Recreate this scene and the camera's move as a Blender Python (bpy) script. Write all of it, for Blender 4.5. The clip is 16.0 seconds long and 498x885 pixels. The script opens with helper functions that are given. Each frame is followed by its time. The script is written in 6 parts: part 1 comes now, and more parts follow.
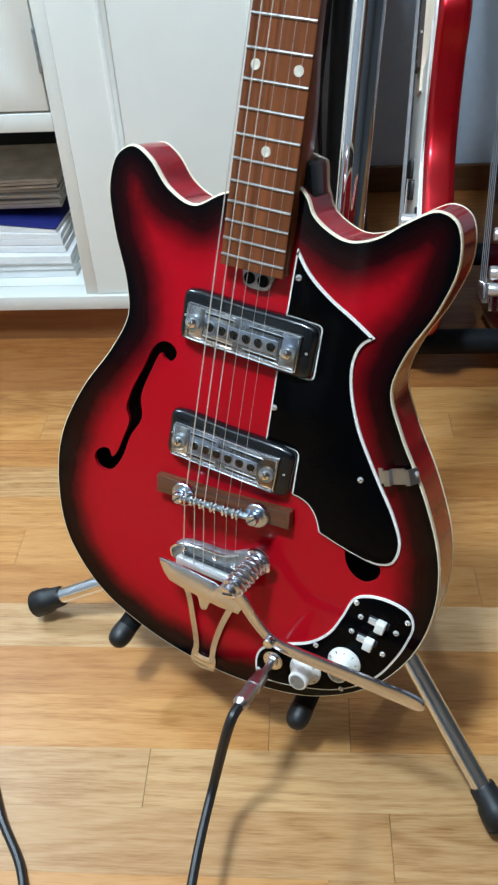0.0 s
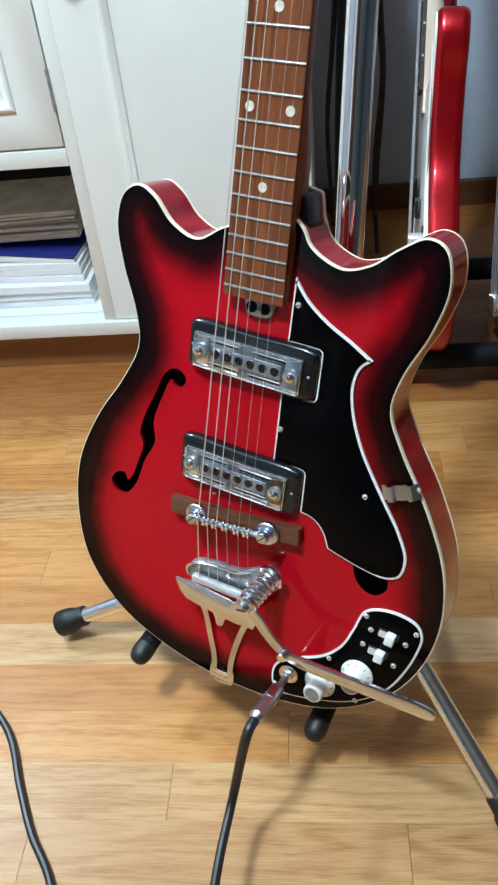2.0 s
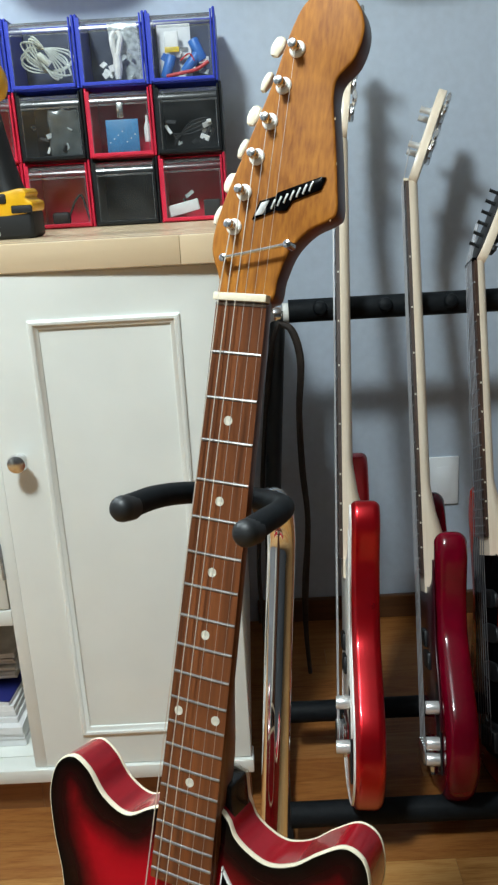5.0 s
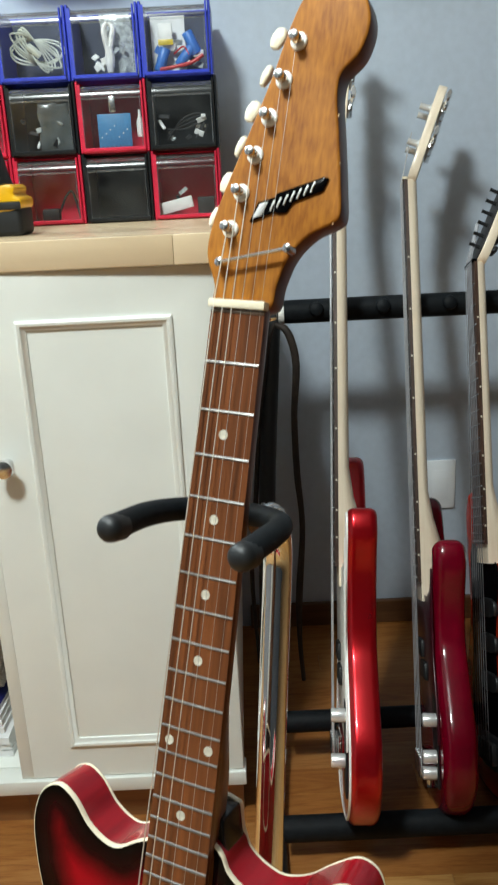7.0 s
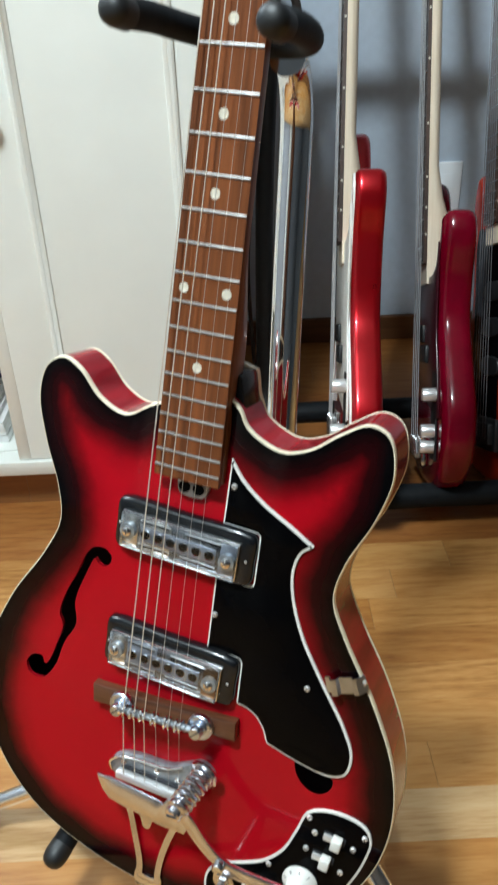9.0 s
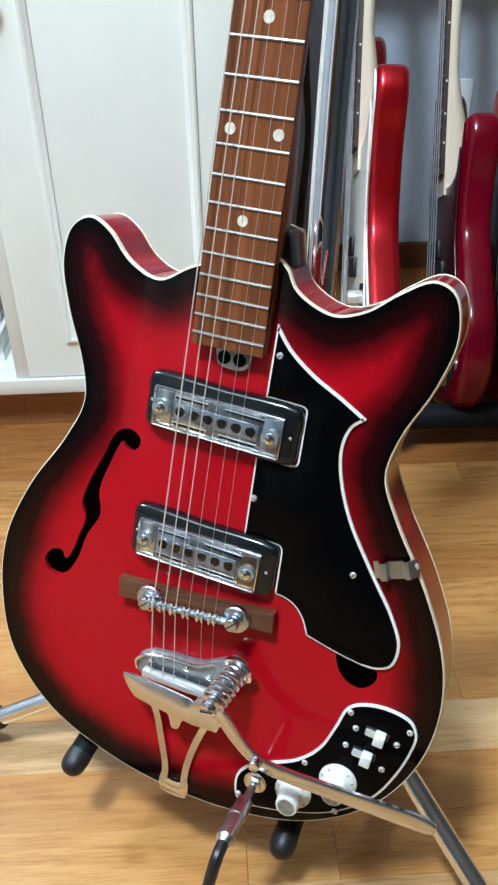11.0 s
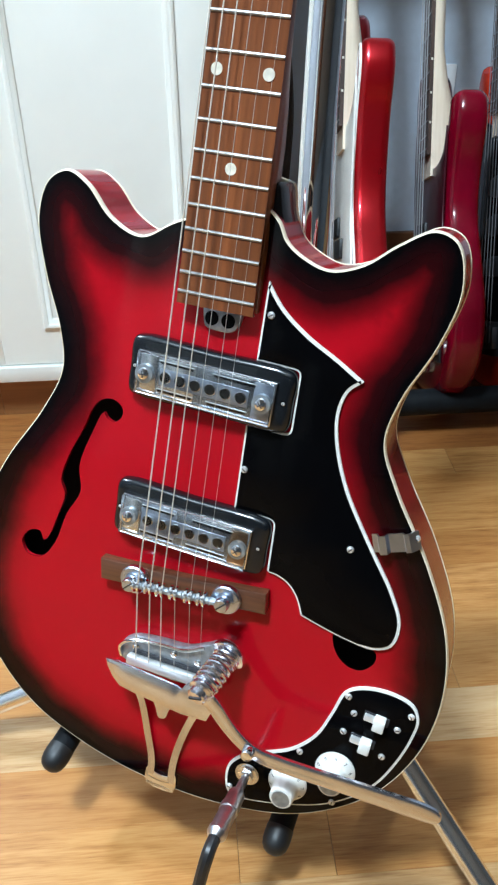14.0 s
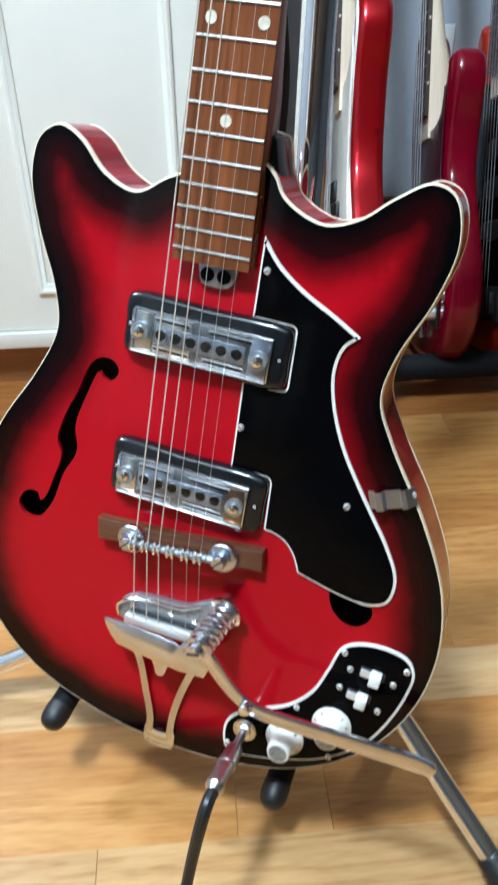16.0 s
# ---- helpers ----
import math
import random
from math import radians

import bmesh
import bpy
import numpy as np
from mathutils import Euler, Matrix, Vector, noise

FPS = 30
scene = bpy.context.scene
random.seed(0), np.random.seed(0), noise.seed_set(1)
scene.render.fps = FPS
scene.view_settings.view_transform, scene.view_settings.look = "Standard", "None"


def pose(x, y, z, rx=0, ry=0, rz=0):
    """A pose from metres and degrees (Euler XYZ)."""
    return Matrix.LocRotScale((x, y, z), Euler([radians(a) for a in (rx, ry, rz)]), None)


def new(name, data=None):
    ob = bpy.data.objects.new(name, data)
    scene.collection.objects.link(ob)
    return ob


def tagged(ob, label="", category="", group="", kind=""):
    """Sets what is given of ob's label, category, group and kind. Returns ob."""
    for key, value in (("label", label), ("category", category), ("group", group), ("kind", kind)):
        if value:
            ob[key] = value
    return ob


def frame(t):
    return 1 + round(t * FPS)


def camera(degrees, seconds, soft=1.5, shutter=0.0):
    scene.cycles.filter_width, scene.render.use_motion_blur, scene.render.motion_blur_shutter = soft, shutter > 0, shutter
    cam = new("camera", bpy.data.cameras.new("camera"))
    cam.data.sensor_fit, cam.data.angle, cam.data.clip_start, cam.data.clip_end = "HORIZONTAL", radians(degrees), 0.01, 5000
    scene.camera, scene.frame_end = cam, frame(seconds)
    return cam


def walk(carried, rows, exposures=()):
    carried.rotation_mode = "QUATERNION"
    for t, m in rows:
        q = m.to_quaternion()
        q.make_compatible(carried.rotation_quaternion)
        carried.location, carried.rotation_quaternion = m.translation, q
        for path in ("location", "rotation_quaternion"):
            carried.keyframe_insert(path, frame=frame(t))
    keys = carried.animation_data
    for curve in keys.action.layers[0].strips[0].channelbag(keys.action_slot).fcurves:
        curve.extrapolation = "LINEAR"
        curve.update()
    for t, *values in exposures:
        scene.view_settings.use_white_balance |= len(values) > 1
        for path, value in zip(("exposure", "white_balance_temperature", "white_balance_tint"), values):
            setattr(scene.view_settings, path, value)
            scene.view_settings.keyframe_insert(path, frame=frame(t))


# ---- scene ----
cam = camera(33.81, 16.0, 2.3, 0.5)
PATH = [  # seconds, x, y, z, and the turn in degrees
    (0.0, 0.0000, 0.0000, 0.7458, 49.774, 2.643, 2.719),
    (0.5, 0.0128, -0.0062, 0.7462, 50.235, 4.163, 2.422),
    (1.0, 0.0045, -0.0087, 0.7438, 50.489, 4.617, 2.806),
    (1.5, 0.0072, -0.0107, 0.7486, 50.820, 5.025, 3.155),
    (2.0, 0.0181, -0.0152, 0.7647, 50.862, 5.113, 3.213),
    (2.5, 0.0270, -0.0307, 0.7823, 52.663, 3.654, 1.446),
    (3.0, 0.0296, -0.0120, 0.8774, 57.662, 3.189, 1.301),
    (3.5, 0.0335, 0.0014, 0.9344, 68.446, 3.124, 1.149),
    (4.0, 0.0390, 0.0076, 0.9474, 72.213, 3.190, 0.634),
    (6.5, 0.0424, 0.0680, 0.9838, 72.777, 2.892, -0.810),
    (7.0, 0.0391, 0.0688, 0.9683, 72.345, 2.704, -0.722),
    (7.5, 0.0271, 0.0576, 0.9087, 71.275, 1.818, -1.819),
    (8.0, 0.0163, 0.0521, 0.8700, 65.722, 1.564, -2.116),
    (8.5, 0.0110, 0.0528, 0.8382, 63.616, 1.480, -1.956),
    (9.0, 0.0024, 0.0490, 0.7894, 57.918, 1.884, -1.952),
    (11.5, -0.0492, 0.0590, 0.7024, 55.050, 0.476, -3.242),
    (12.0, -0.0499, 0.0645, 0.6837, 55.191, 0.188, -3.156),
    (12.5, -0.0499, 0.0683, 0.6798, 54.912, 0.118, -3.591),
    (13.0, -0.0500, 0.0707, 0.6769, 55.084, 0.212, -3.877),
    (13.5, -0.0511, 0.0709, 0.6786, 55.181, 0.286, -4.133),
    (14.0, -0.0501, 0.0685, 0.6777, 55.364, 0.436, -4.494),
    (14.5, -0.0496, 0.0681, 0.6802, 55.614, 0.315, -4.514),
    (15.0, -0.0499, 0.0696, 0.6776, 55.931, 0.310, -4.860),
    (15.5, -0.0489, 0.0777, 0.6691, 56.043, 0.310, -5.238),
    (16.0, -0.0504, 0.0633, 0.6696, 53.447, 0.459, -4.793),
]
walk(cam, [(t, pose(x, y, z, rx, ry, rz)) for t, x, y, z, rx, ry, rz in PATH], [(0.0, 0.05, 6200, 10), (2.5, 0.14, 6200, 10), (3.0, 0.1, 6300, 10), (4.0, -0.24, 6800, 10), (6.5, -0.31, 7450, 10), (7.0, -0.29, 7550, 10), (8.0, -0.14, 7450, 10), (9.0, 0.02, 6950, 10), (11.5, 0.26, 6300, 10), (14.5, 0.36, 6250, 10), (16.0, 0.36, 6250, 10)])

# ---- light ----
world = bpy.data.worlds.new("room_air")
scene.world = world
world.use_nodes = True
world.node_tree.nodes["Background"].inputs[0].default_value = (0.75, 0.85, 1.0, 1)
world.node_tree.nodes["Background"].inputs[1].default_value = 0.004
LAMPS = [(-0.52, 0.03, 172.0, 0.13), (-1.43, 1.45, 100.0, 0.09)]
for lx, ly, watts, wide in LAMPS:
    lamp = new("ceiling_lamp_light", bpy.data.lights.new("ceiling_lamp_light", "POINT"))
    lamp.data.shadow_soft_size, lamp.data.energy, lamp.data.color = wide, watts, (0.82, 1.0, 1.12)
    lamp.matrix_world = pose(lx, ly, 2.40 - wide)

# ---- materials ----
def mat(name, rough=0.5, metal=0.0):
    m = bpy.data.materials.new(name)
    m.use_nodes = True
    b = m.node_tree.nodes["Principled BSDF"]
    b.inputs["Roughness"].default_value, b.inputs["Metallic"].default_value = rough, metal
    return m, m.node_tree.nodes, m.node_tree.links, b


def node(nodes, kind, **values):
    n = nodes.new(kind)
    for key, value in values.items():
        n.inputs[key.replace("_", " ")].default_value = value
    return n


def ramp(nodes, links, fac, *stops):
    r = nodes.new("ShaderNodeValToRGB")
    while len(r.color_ramp.elements) < len(stops):
        r.color_ramp.elements.new(0.5)
    for e, (p, c) in zip(r.color_ramp.elements, stops):
        e.position, e.color = p, (*c, 1)
    links.new(fac, r.inputs[0])
    return r.outputs[0]


def spots(nodes, links, scale, stretch=(1, 1, 1), detail=4.0, apart=False):
    tc = nodes.new("ShaderNodeTexCoord")
    mp = nodes.new("ShaderNodeMapping")
    mp.inputs["Scale"].default_value = stretch
    links.new(tc.outputs["Object"], mp.inputs[0])
    if apart:
        info = nodes.new("ShaderNodeObjectInfo")
        far = nodes.new("ShaderNodeMath")
        far.operation = "MULTIPLY"
        far.inputs[1].default_value = 37.0
        links.new(info.outputs["Random"], far.inputs[0])
        links.new(far.outputs[0], mp.inputs["Location"])
    n = node(nodes, "ShaderNodeTexNoise", Scale=scale, Detail=detail)
    links.new(mp.outputs[0], n.inputs["Vector"])
    return n.outputs[0]


def bump(nodes, links, b, height, strength=0.2, distance=0.001):
    bp = node(nodes, "ShaderNodeBump", Strength=strength, Distance=distance)
    links.new(height, bp.inputs["Height"])
    links.new(bp.outputs[0], b.inputs["Normal"])


def simple(name, colour, rough=0.5, metal=0.0, vary=0.12, scale=30.0, relief=0.0, coat=0.0, stretch=(1, 1, 1)):
    """A surface of one colour with fine and coarse variation in tone and gloss."""
    m, n, l, b = mat(name, rough, metal)
    s = spots(n, l, scale, stretch)
    c0, c1 = [c * (1 - vary) for c in colour], [min(1, c * (1 + vary)) for c in colour]
    l.new(ramp(n, l, s, (0.3, c0), (0.7, c1)), b.inputs["Base Color"])
    s2 = spots(n, l, scale * 0.2, stretch)
    mr = node(n, "ShaderNodeMapRange")
    mr.inputs["To Min"].default_value, mr.inputs["To Max"].default_value = max(0.02, rough * 0.8), min(1, rough * 1.2)
    l.new(s2, mr.inputs[0])
    l.new(mr.outputs[0], b.inputs["Roughness"])
    b.inputs["Coat Weight"].default_value, b.inputs["Coat Roughness"].default_value = coat, 0.035
    if coat and not metal:
        b.inputs["Specular IOR Level"].default_value = 0.5 * (1 - coat)
    if relief:
        bump(n, l, b, s, relief)
    return m


def wood(name, dark, light, rough=0.35, scale=14.0, along="x", random=0.0, coat=0.0, streak=0.5, tints=(), flow=0.06, spread=0.22):
    """Wood with grain along one axis of the object; random: how far pieces differ."""
    m, n, l, b = mat(name, rough)
    st = {"x": (flow, 1, 1), "y": (1, flow, 1), "z": (1, 1, flow)}[along]
    fine = spots(n, l, scale * 16, st, 3, random > 0)
    broad = spots(n, l, scale * 2, st, 3, random > 0)
    mix = node(n, "ShaderNodeMath")
    mix.operation = "MULTIPLY_ADD"
    mix.inputs[1].default_value = streak
    l.new(fine, mix.inputs[0])
    sc = node(n, "ShaderNodeMath")
    sc.operation = "MULTIPLY"
    sc.inputs[1].default_value = 1 - streak
    l.new(broad, sc.inputs[0])
    l.new(sc.outputs[0], mix.inputs[2])
    fac = mix.outputs[0]
    if random:
        info = n.new("ShaderNodeObjectInfo")
        sh = node(n, "ShaderNodeMapRange")
        sh.inputs["To Min"].default_value, sh.inputs["To Max"].default_value = -random, random
        l.new(info.outputs["Random"], sh.inputs[0])
        add = node(n, "ShaderNodeMath")
        l.new(fac, add.inputs[0])
        l.new(sh.outputs[0], add.inputs[1])
        fac = add.outputs[0]
    mid = [(a + c) / 2 for a, c in zip(dark, light)]
    l.new(ramp(n, l, fac, (0.5 - spread, dark), (0.5, mid), (0.5 + spread, light)), b.inputs["Base Color"])
    b.inputs["Coat Weight"].default_value, b.inputs["Coat Roughness"].default_value = coat, 0.08
    if tints:
        info = n.new("ShaderNodeObjectInfo")
        tint = ramp(n, l, info.outputs["Random"], *tints)
        n[tint.node.name].color_ramp.interpolation = "CONSTANT"
        mx = n.new("ShaderNodeMix")
        mx.data_type, mx.blend_type = "RGBA", "MULTIPLY"
        mx.inputs["Factor"].default_value = 1.0
        l.new(b.inputs["Base Color"].links[0].from_socket, mx.inputs["A"])
        l.new(tint, mx.inputs["B"])
        l.new(mx.outputs["Result"], b.inputs["Base Color"])
    bump(n, l, b, fine, 0.12, 0.0006)
    return m


def burst(name, inner, outer, start, end, rough=0.08):
    """Lacquered sunburst: the mesh's own 'edge' value is the way to the rim in metres."""
    m, n, l, b = mat(name, 0.35)
    at = n.new("ShaderNodeAttribute")
    at.attribute_name = "edge"
    s = spots(n, l, 24.0)
    wob = node(n, "ShaderNodeMath")
    wob.operation = "MULTIPLY_ADD"
    wob.inputs[1].default_value, wob.inputs[2].default_value = 0.018, -0.009
    l.new(s, wob.inputs[0])
    add = node(n, "ShaderNodeMath")
    l.new(at.outputs["Fac"], add.inputs[0])
    l.new(wob.outputs[0], add.inputs[1])
    mr = node(n, "ShaderNodeMapRange")
    mr.inputs["From Min"].default_value, mr.inputs["From Max"].default_value = start, end
    l.new(add.outputs[0], mr.inputs[0])
    blend = lambda f: [a * (1 - f) + c * f for a, c in zip(outer, inner)]
    l.new(ramp(n, l, mr.outputs[0], (0.0, outer), (0.30, blend(0.04)), (0.50, blend(0.30)), (0.72, blend(0.78)), (1.0, inner)), b.inputs["Base Color"])
    b.inputs["Coat Weight"].default_value, b.inputs["Coat Roughness"].default_value = 0.36, rough
    b.inputs["Specular IOR Level"].default_value = 0.0
    wave = spots(n, l, 7.0, detail=1.0)
    bump(n, l, b, wave, 0.05, 0.004)
    l.new(b.inputs["Normal"].links[0].from_socket, b.inputs["Coat Normal"])
    return m


def oak_floor(name="oak_plank", deep=(1.0, 1.0, 1.0), joined=False):
    """Varnished oak strips: wavy growth rings, fine dark pores, and a tone of its own for each strip."""
    m, n, l, b = mat(name, 0.42)
    rings = spots(n, l, 16.0, (0.12, 1, 1), 2, True)
    saw = node(n, "ShaderNodeMath")
    saw.operation = "MULTIPLY"
    saw.inputs[1].default_value = 75.0
    l.new(rings, saw.inputs[0])
    wave = node(n, "ShaderNodeMath")
    wave.operation = "SINE"
    l.new(saw.outputs[0], wave.inputs[0])
    pores = spots(n, l, 640.0, (0.07, 1, 1), 4, True)
    broad = spots(n, l, 5.0, (0.35, 1, 1), 3, True)
    mid = spots(n, l, 210.0, (0.05, 1, 1), 4, True)
    fac = None
    for source, weight in ((wave.outputs[0], 0.055), (pores, 0.44), (broad, 0.38), (mid, 0.24)):
        a = node(n, "ShaderNodeMath")
        a.operation = "MULTIPLY_ADD"
        a.inputs[1].default_value, a.inputs[2].default_value = weight, 0.0
        l.new(source, a.inputs[0])
        if fac is not None:
            l.new(fac, a.inputs[2])
        fac = a.outputs[0]
    info = n.new("ShaderNodeObjectInfo")
    pick = n.new("ShaderNodeNewGeometry").outputs["Random Per Island"] if joined else info.outputs["Random"]
    own = node(n, "ShaderNodeMath")
    own.operation = "MULTIPLY_ADD"
    own.inputs[1].default_value = 0.10
    l.new(pick, own.inputs[0])
    l.new(fac, own.inputs[2])
    stops = ((0.38, (0.40, 0.190, 0.062)), (0.52, (0.60, 0.330, 0.122)), (0.64, (0.70, 0.425, 0.178)), (0.80, (0.77, 0.500, 0.232)))
    col = ramp(n, l, own.outputs[0], *((at, tuple(c * d for c, d in zip(tone, deep))) for at, tone in stops))
    tint = ramp(n, l, pick, (0.0, (1.0, 1.0, 1.0)), (0.22, (0.90, 0.82, 0.72)), (0.38, (1.0, 0.95, 0.86)), (0.55, (0.80, 0.68, 0.54)), (0.68, (0.98, 0.98, 1.0)), (0.85, (0.92, 0.84, 0.74)))
    n[tint.node.name].color_ramp.interpolation = "CONSTANT"
    mx = n.new("ShaderNodeMix")
    mx.data_type, mx.blend_type = "RGBA", "MULTIPLY"
    mx.inputs["Factor"].default_value = 0.8
    l.new(col, mx.inputs["A"])
    l.new(tint, mx.inputs["B"])
    l.new(mx.outputs["Result"], b.inputs["Base Color"])
    b.inputs["Coat Weight"].default_value, b.inputs["Coat Roughness"].default_value = 0.10, 0.25
    b.inputs["Specular IOR Level"].default_value = 0.25
    bump(n, l, b, pores, 0.10, 0.0004)
    return m


M_PAINT = simple("white_cabinet_paint", (0.83, 0.85, 0.80), 0.38, vary=0.03, scale=9, relief=0.05)
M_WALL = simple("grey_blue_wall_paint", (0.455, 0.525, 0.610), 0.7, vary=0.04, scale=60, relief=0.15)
# darkened colours for unseen walls, holding down bounce and reflections
M_SIDEWALL = simple("darkened_side_wall", (0.24, 0.25, 0.27), 0.8, vary=0.05, scale=60, relief=0.15)
M_FARWALL = simple("darkened_far_wall", (0.10, 0.11, 0.12), 0.8, vary=0.05, scale=60, relief=0.15)
# grey base colour on the unseen ceiling holds down its bounced light
M_CEIL = simple("darkened_ceiling", (0.30, 0.305, 0.305), 0.9, vary=0.03, scale=40)
M_BLOCK = wood("maple_worktop", (0.65, 0.48, 0.30), (0.78, 0.61, 0.41), 0.26, 6, "x", 0.04, coat=0.3, streak=0.25)
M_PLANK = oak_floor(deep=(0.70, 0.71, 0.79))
# reddish boards, darkened further in colour for the shade under the rack
M_PLANK_RED_SHADE = oak_floor("reddish_shaded_plank", (0.50, 0.34, 0.24))
# warm boards, and the warmer light farther back put into board colour
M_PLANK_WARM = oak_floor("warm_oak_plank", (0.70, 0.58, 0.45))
M_PLANK_FAR = oak_floor("oak_plank_joined", (0.70, 0.68, 0.70), True)
M_JOINT = simple("dark_floor_joint", (0.20, 0.10, 0.04), 0.8)
M_BASE = wood("brown_baseboard", (0.070, 0.028, 0.012), (0.15, 0.062, 0.024), 0.4, 10, "x")
M_PLINTH = wood("orange_brown_plinth", (0.20, 0.080, 0.026), (0.36, 0.155, 0.052), 0.3, 10, "x", coat=0.3)
M_BURST = burst("red_black_burst", (0.42, 0.0035, 0.0105), (0.0012, 0.0012, 0.0015), 0.003, 0.050, 0.05)
# stretched tone variation paints reflection streaks into the red
M_SIDE = simple("red_lacquered_side", (0.29, 0.004, 0.010), 0.22, vary=0.32, scale=60, coat=0.45, stretch=(1, 1, 0.1))
M_CREAM = simple("cream_binding", (0.82, 0.72, 0.54), 0.35, vary=0.08, coat=0.5)
M_BLACKP = simple("glossy_black_plastic", (0.0016, 0.0016, 0.002), 0.12, vary=0.1)
M_BLACKP.node_tree.nodes["Principled BSDF"].inputs["Specular IOR Level"].default_value = 0.055
M_WHITEP = simple("white_plastic", (0.80, 0.79, 0.74), 0.3, vary=0.04)
M_CHROME = simple("chrome", (0.82, 0.82, 0.83), 0.10, 1.0, vary=0.04)
M_BRUSHED = simple("worn_nickel", (0.72, 0.72, 0.72), 0.25, 1.0, vary=0.1, scale=80)
M_RUBBER = simple("black_rubber", (0.008, 0.009, 0.010), 0.5, vary=0.2, scale=80)
M_FOAM = simple("black_foam_sleeve", (0.005, 0.0068, 0.0085), 0.65, vary=0.3, scale=90, relief=0.15)
M_FRETB = wood("rosewood_fretboard", (0.020, 0.007, 0.004), (0.240, 0.072, 0.023), 0.4, 15, "y", coat=0.15, streak=0.42, flow=0.045, spread=0.18)
M_NECKW = wood("amber_mahogany", (0.19, 0.054, 0.007), (0.44, 0.162, 0.020), 0.55, 26, "y", streak=0.60, flow=0.20)
M_NECKW.node_tree.nodes["Principled BSDF"].inputs["Specular IOR Level"].default_value = 0.1
# darker copy of the amber wood, with the neck's shaded side in its colour
M_NECKBACK = wood("shade_darkened_mahogany", (0.060, 0.018, 0.005), (0.210, 0.070, 0.015), 0.4, 26, "y", coat=0.2, streak=0.60, flow=0.20)
M_HEADSIDE = simple("dark_brown_stained_edge", (0.130, 0.036, 0.011), 0.35, vary=0.3, scale=70, coat=0.2)
for dull in (M_FRETB, M_NECKW, M_FOAM):
    dull.node_tree.nodes["Principled BSDF"].inputs["Specular IOR Level"].default_value = 0.18
M_FRETW = simple("worn_fret_nickel", (0.32, 0.31, 0.30), 0.45, 1.0, vary=0.2, scale=120)
# slightly blue base colour counters the golden floor reflection
M_COOL = simple("cool_plated_chrome", (0.74, 0.74, 0.80), 0.21, 1.0, vary=0.06, scale=60)
M_RACKSTR = simple("bright_bass_string", (0.50, 0.50, 0.51), 0.5, 0.4, vary=0.1)
M_DIMSTR = simple("dull_grey_string", (0.16, 0.16, 0.17), 0.5, 0.6, vary=0.15)
# blue put into the base colour to cancel the warm floor's reflection
M_GREYPL = simple("blue_biased_plating", (0.58, 0.64, 0.75), 0.28, 1.0, vary=0.12, scale=60)
M_SATIN = simple("satin_plug_metal", (0.58, 0.55, 0.56), 0.30, 1.0, vary=0.2, scale=120)
M_TUBE = simple("polished_stand_tube", (0.92, 0.92, 0.93), 0.05, 1.0, vary=0.03, scale=40)
# brown for the reflection drawn into the lower pickup's cover
M_BROWNTONE = simple("brown_reflection_tone", (0.24, 0.13, 0.065), 0.28, 0.8, vary=0.4, scale=60)
M_LEG = simple("chromed_leg_tube", (0.95, 0.96, 0.98), 0.20, 1.0, vary=0.03, scale=40)
M_PICKBAR = simple("blue_grey_pickup_metal", (0.30, 0.33, 0.39), 0.30, 0.7, vary=0.5, scale=90)
M_OUTLET = simple("clean_white_plastic", (0.84, 0.87, 0.90), 0.35, vary=0.02)
M_WINEGUARD = simple("dark_wine_pickguard", (0.040, 0.003, 0.008), 0.30, vary=0.2, coat=0.12)
M_MAPLE = wood("pale_maple", (0.72, 0.57, 0.41), (0.87, 0.75, 0.60), 0.35, 14, "y", coat=0.3)
M_FRETD = wood("dark_rosewood", (0.020, 0.010, 0.007), (0.080, 0.038, 0.024), 0.4, 24, "y")
M_PEARL = simple("pearl_dot", (0.64, 0.60, 0.50), 0.25, vary=0.15, scale=200)
M_RED = simple("candy_red_lacquer", (0.46, 0.002, 0.008), 0.29, 0.72, vary=0.08, coat=0.7)
M_DARKRED = simple("wine_red_lacquer", (0.150, 0.0006, 0.010), 0.22, vary=0.15, coat=0.6)
M_ORANGE = simple("orange_red_lacquer", (0.36, 0.020, 0.006), 0.25, vary=0.15, coat=1.0)
M_DARKRED.node_tree.nodes["Principled BSDF"].inputs["Specular IOR Level"].default_value = 0.1
M_PAPER = simple("white_paper", (0.80, 0.80, 0.80), 0.8, vary=0.06, scale=20)
M_SMOKE = simple("clear_plastic_over_metal", (0.13, 0.145, 0.170), 0.22, 0.75, vary=0.9, scale=70, coat=0.9)
M_CASE = simple("smoky_black_plastic", (0.0055, 0.007, 0.009), 0.22, vary=0.3, scale=70, coat=0.4)
M_WHITEM = simple("bright_plated_metal", (0.85, 0.85, 0.84), 0.3, 0.6, vary=0.06)
M_STEEL = simple("plain_steel_string", (0.60, 0.58, 0.55), 0.42, 0.7, vary=0.05)
M_STRING = simple("wound_nickel_string", (0.76, 0.70, 0.61), 0.42, 0.55, vary=0.1)
M_ZINC = simple("cast_zinc", (0.36, 0.40, 0.43), 0.45, 0.75, vary=0.3, scale=160, relief=0.3)
M_CABLE = simple("black_cable_rubber", (0.010, 0.010, 0.011), 0.4, vary=0.2)
M_CORD = simple("dark_brown_cord", (0.030, 0.020, 0.015), 0.7, vary=0.3, scale=60)
M_DARKHEAD = simple("dark_stained_headstock", (0.009, 0.008, 0.008), 0.4, vary=0.2)
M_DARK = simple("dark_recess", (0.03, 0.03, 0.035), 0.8)


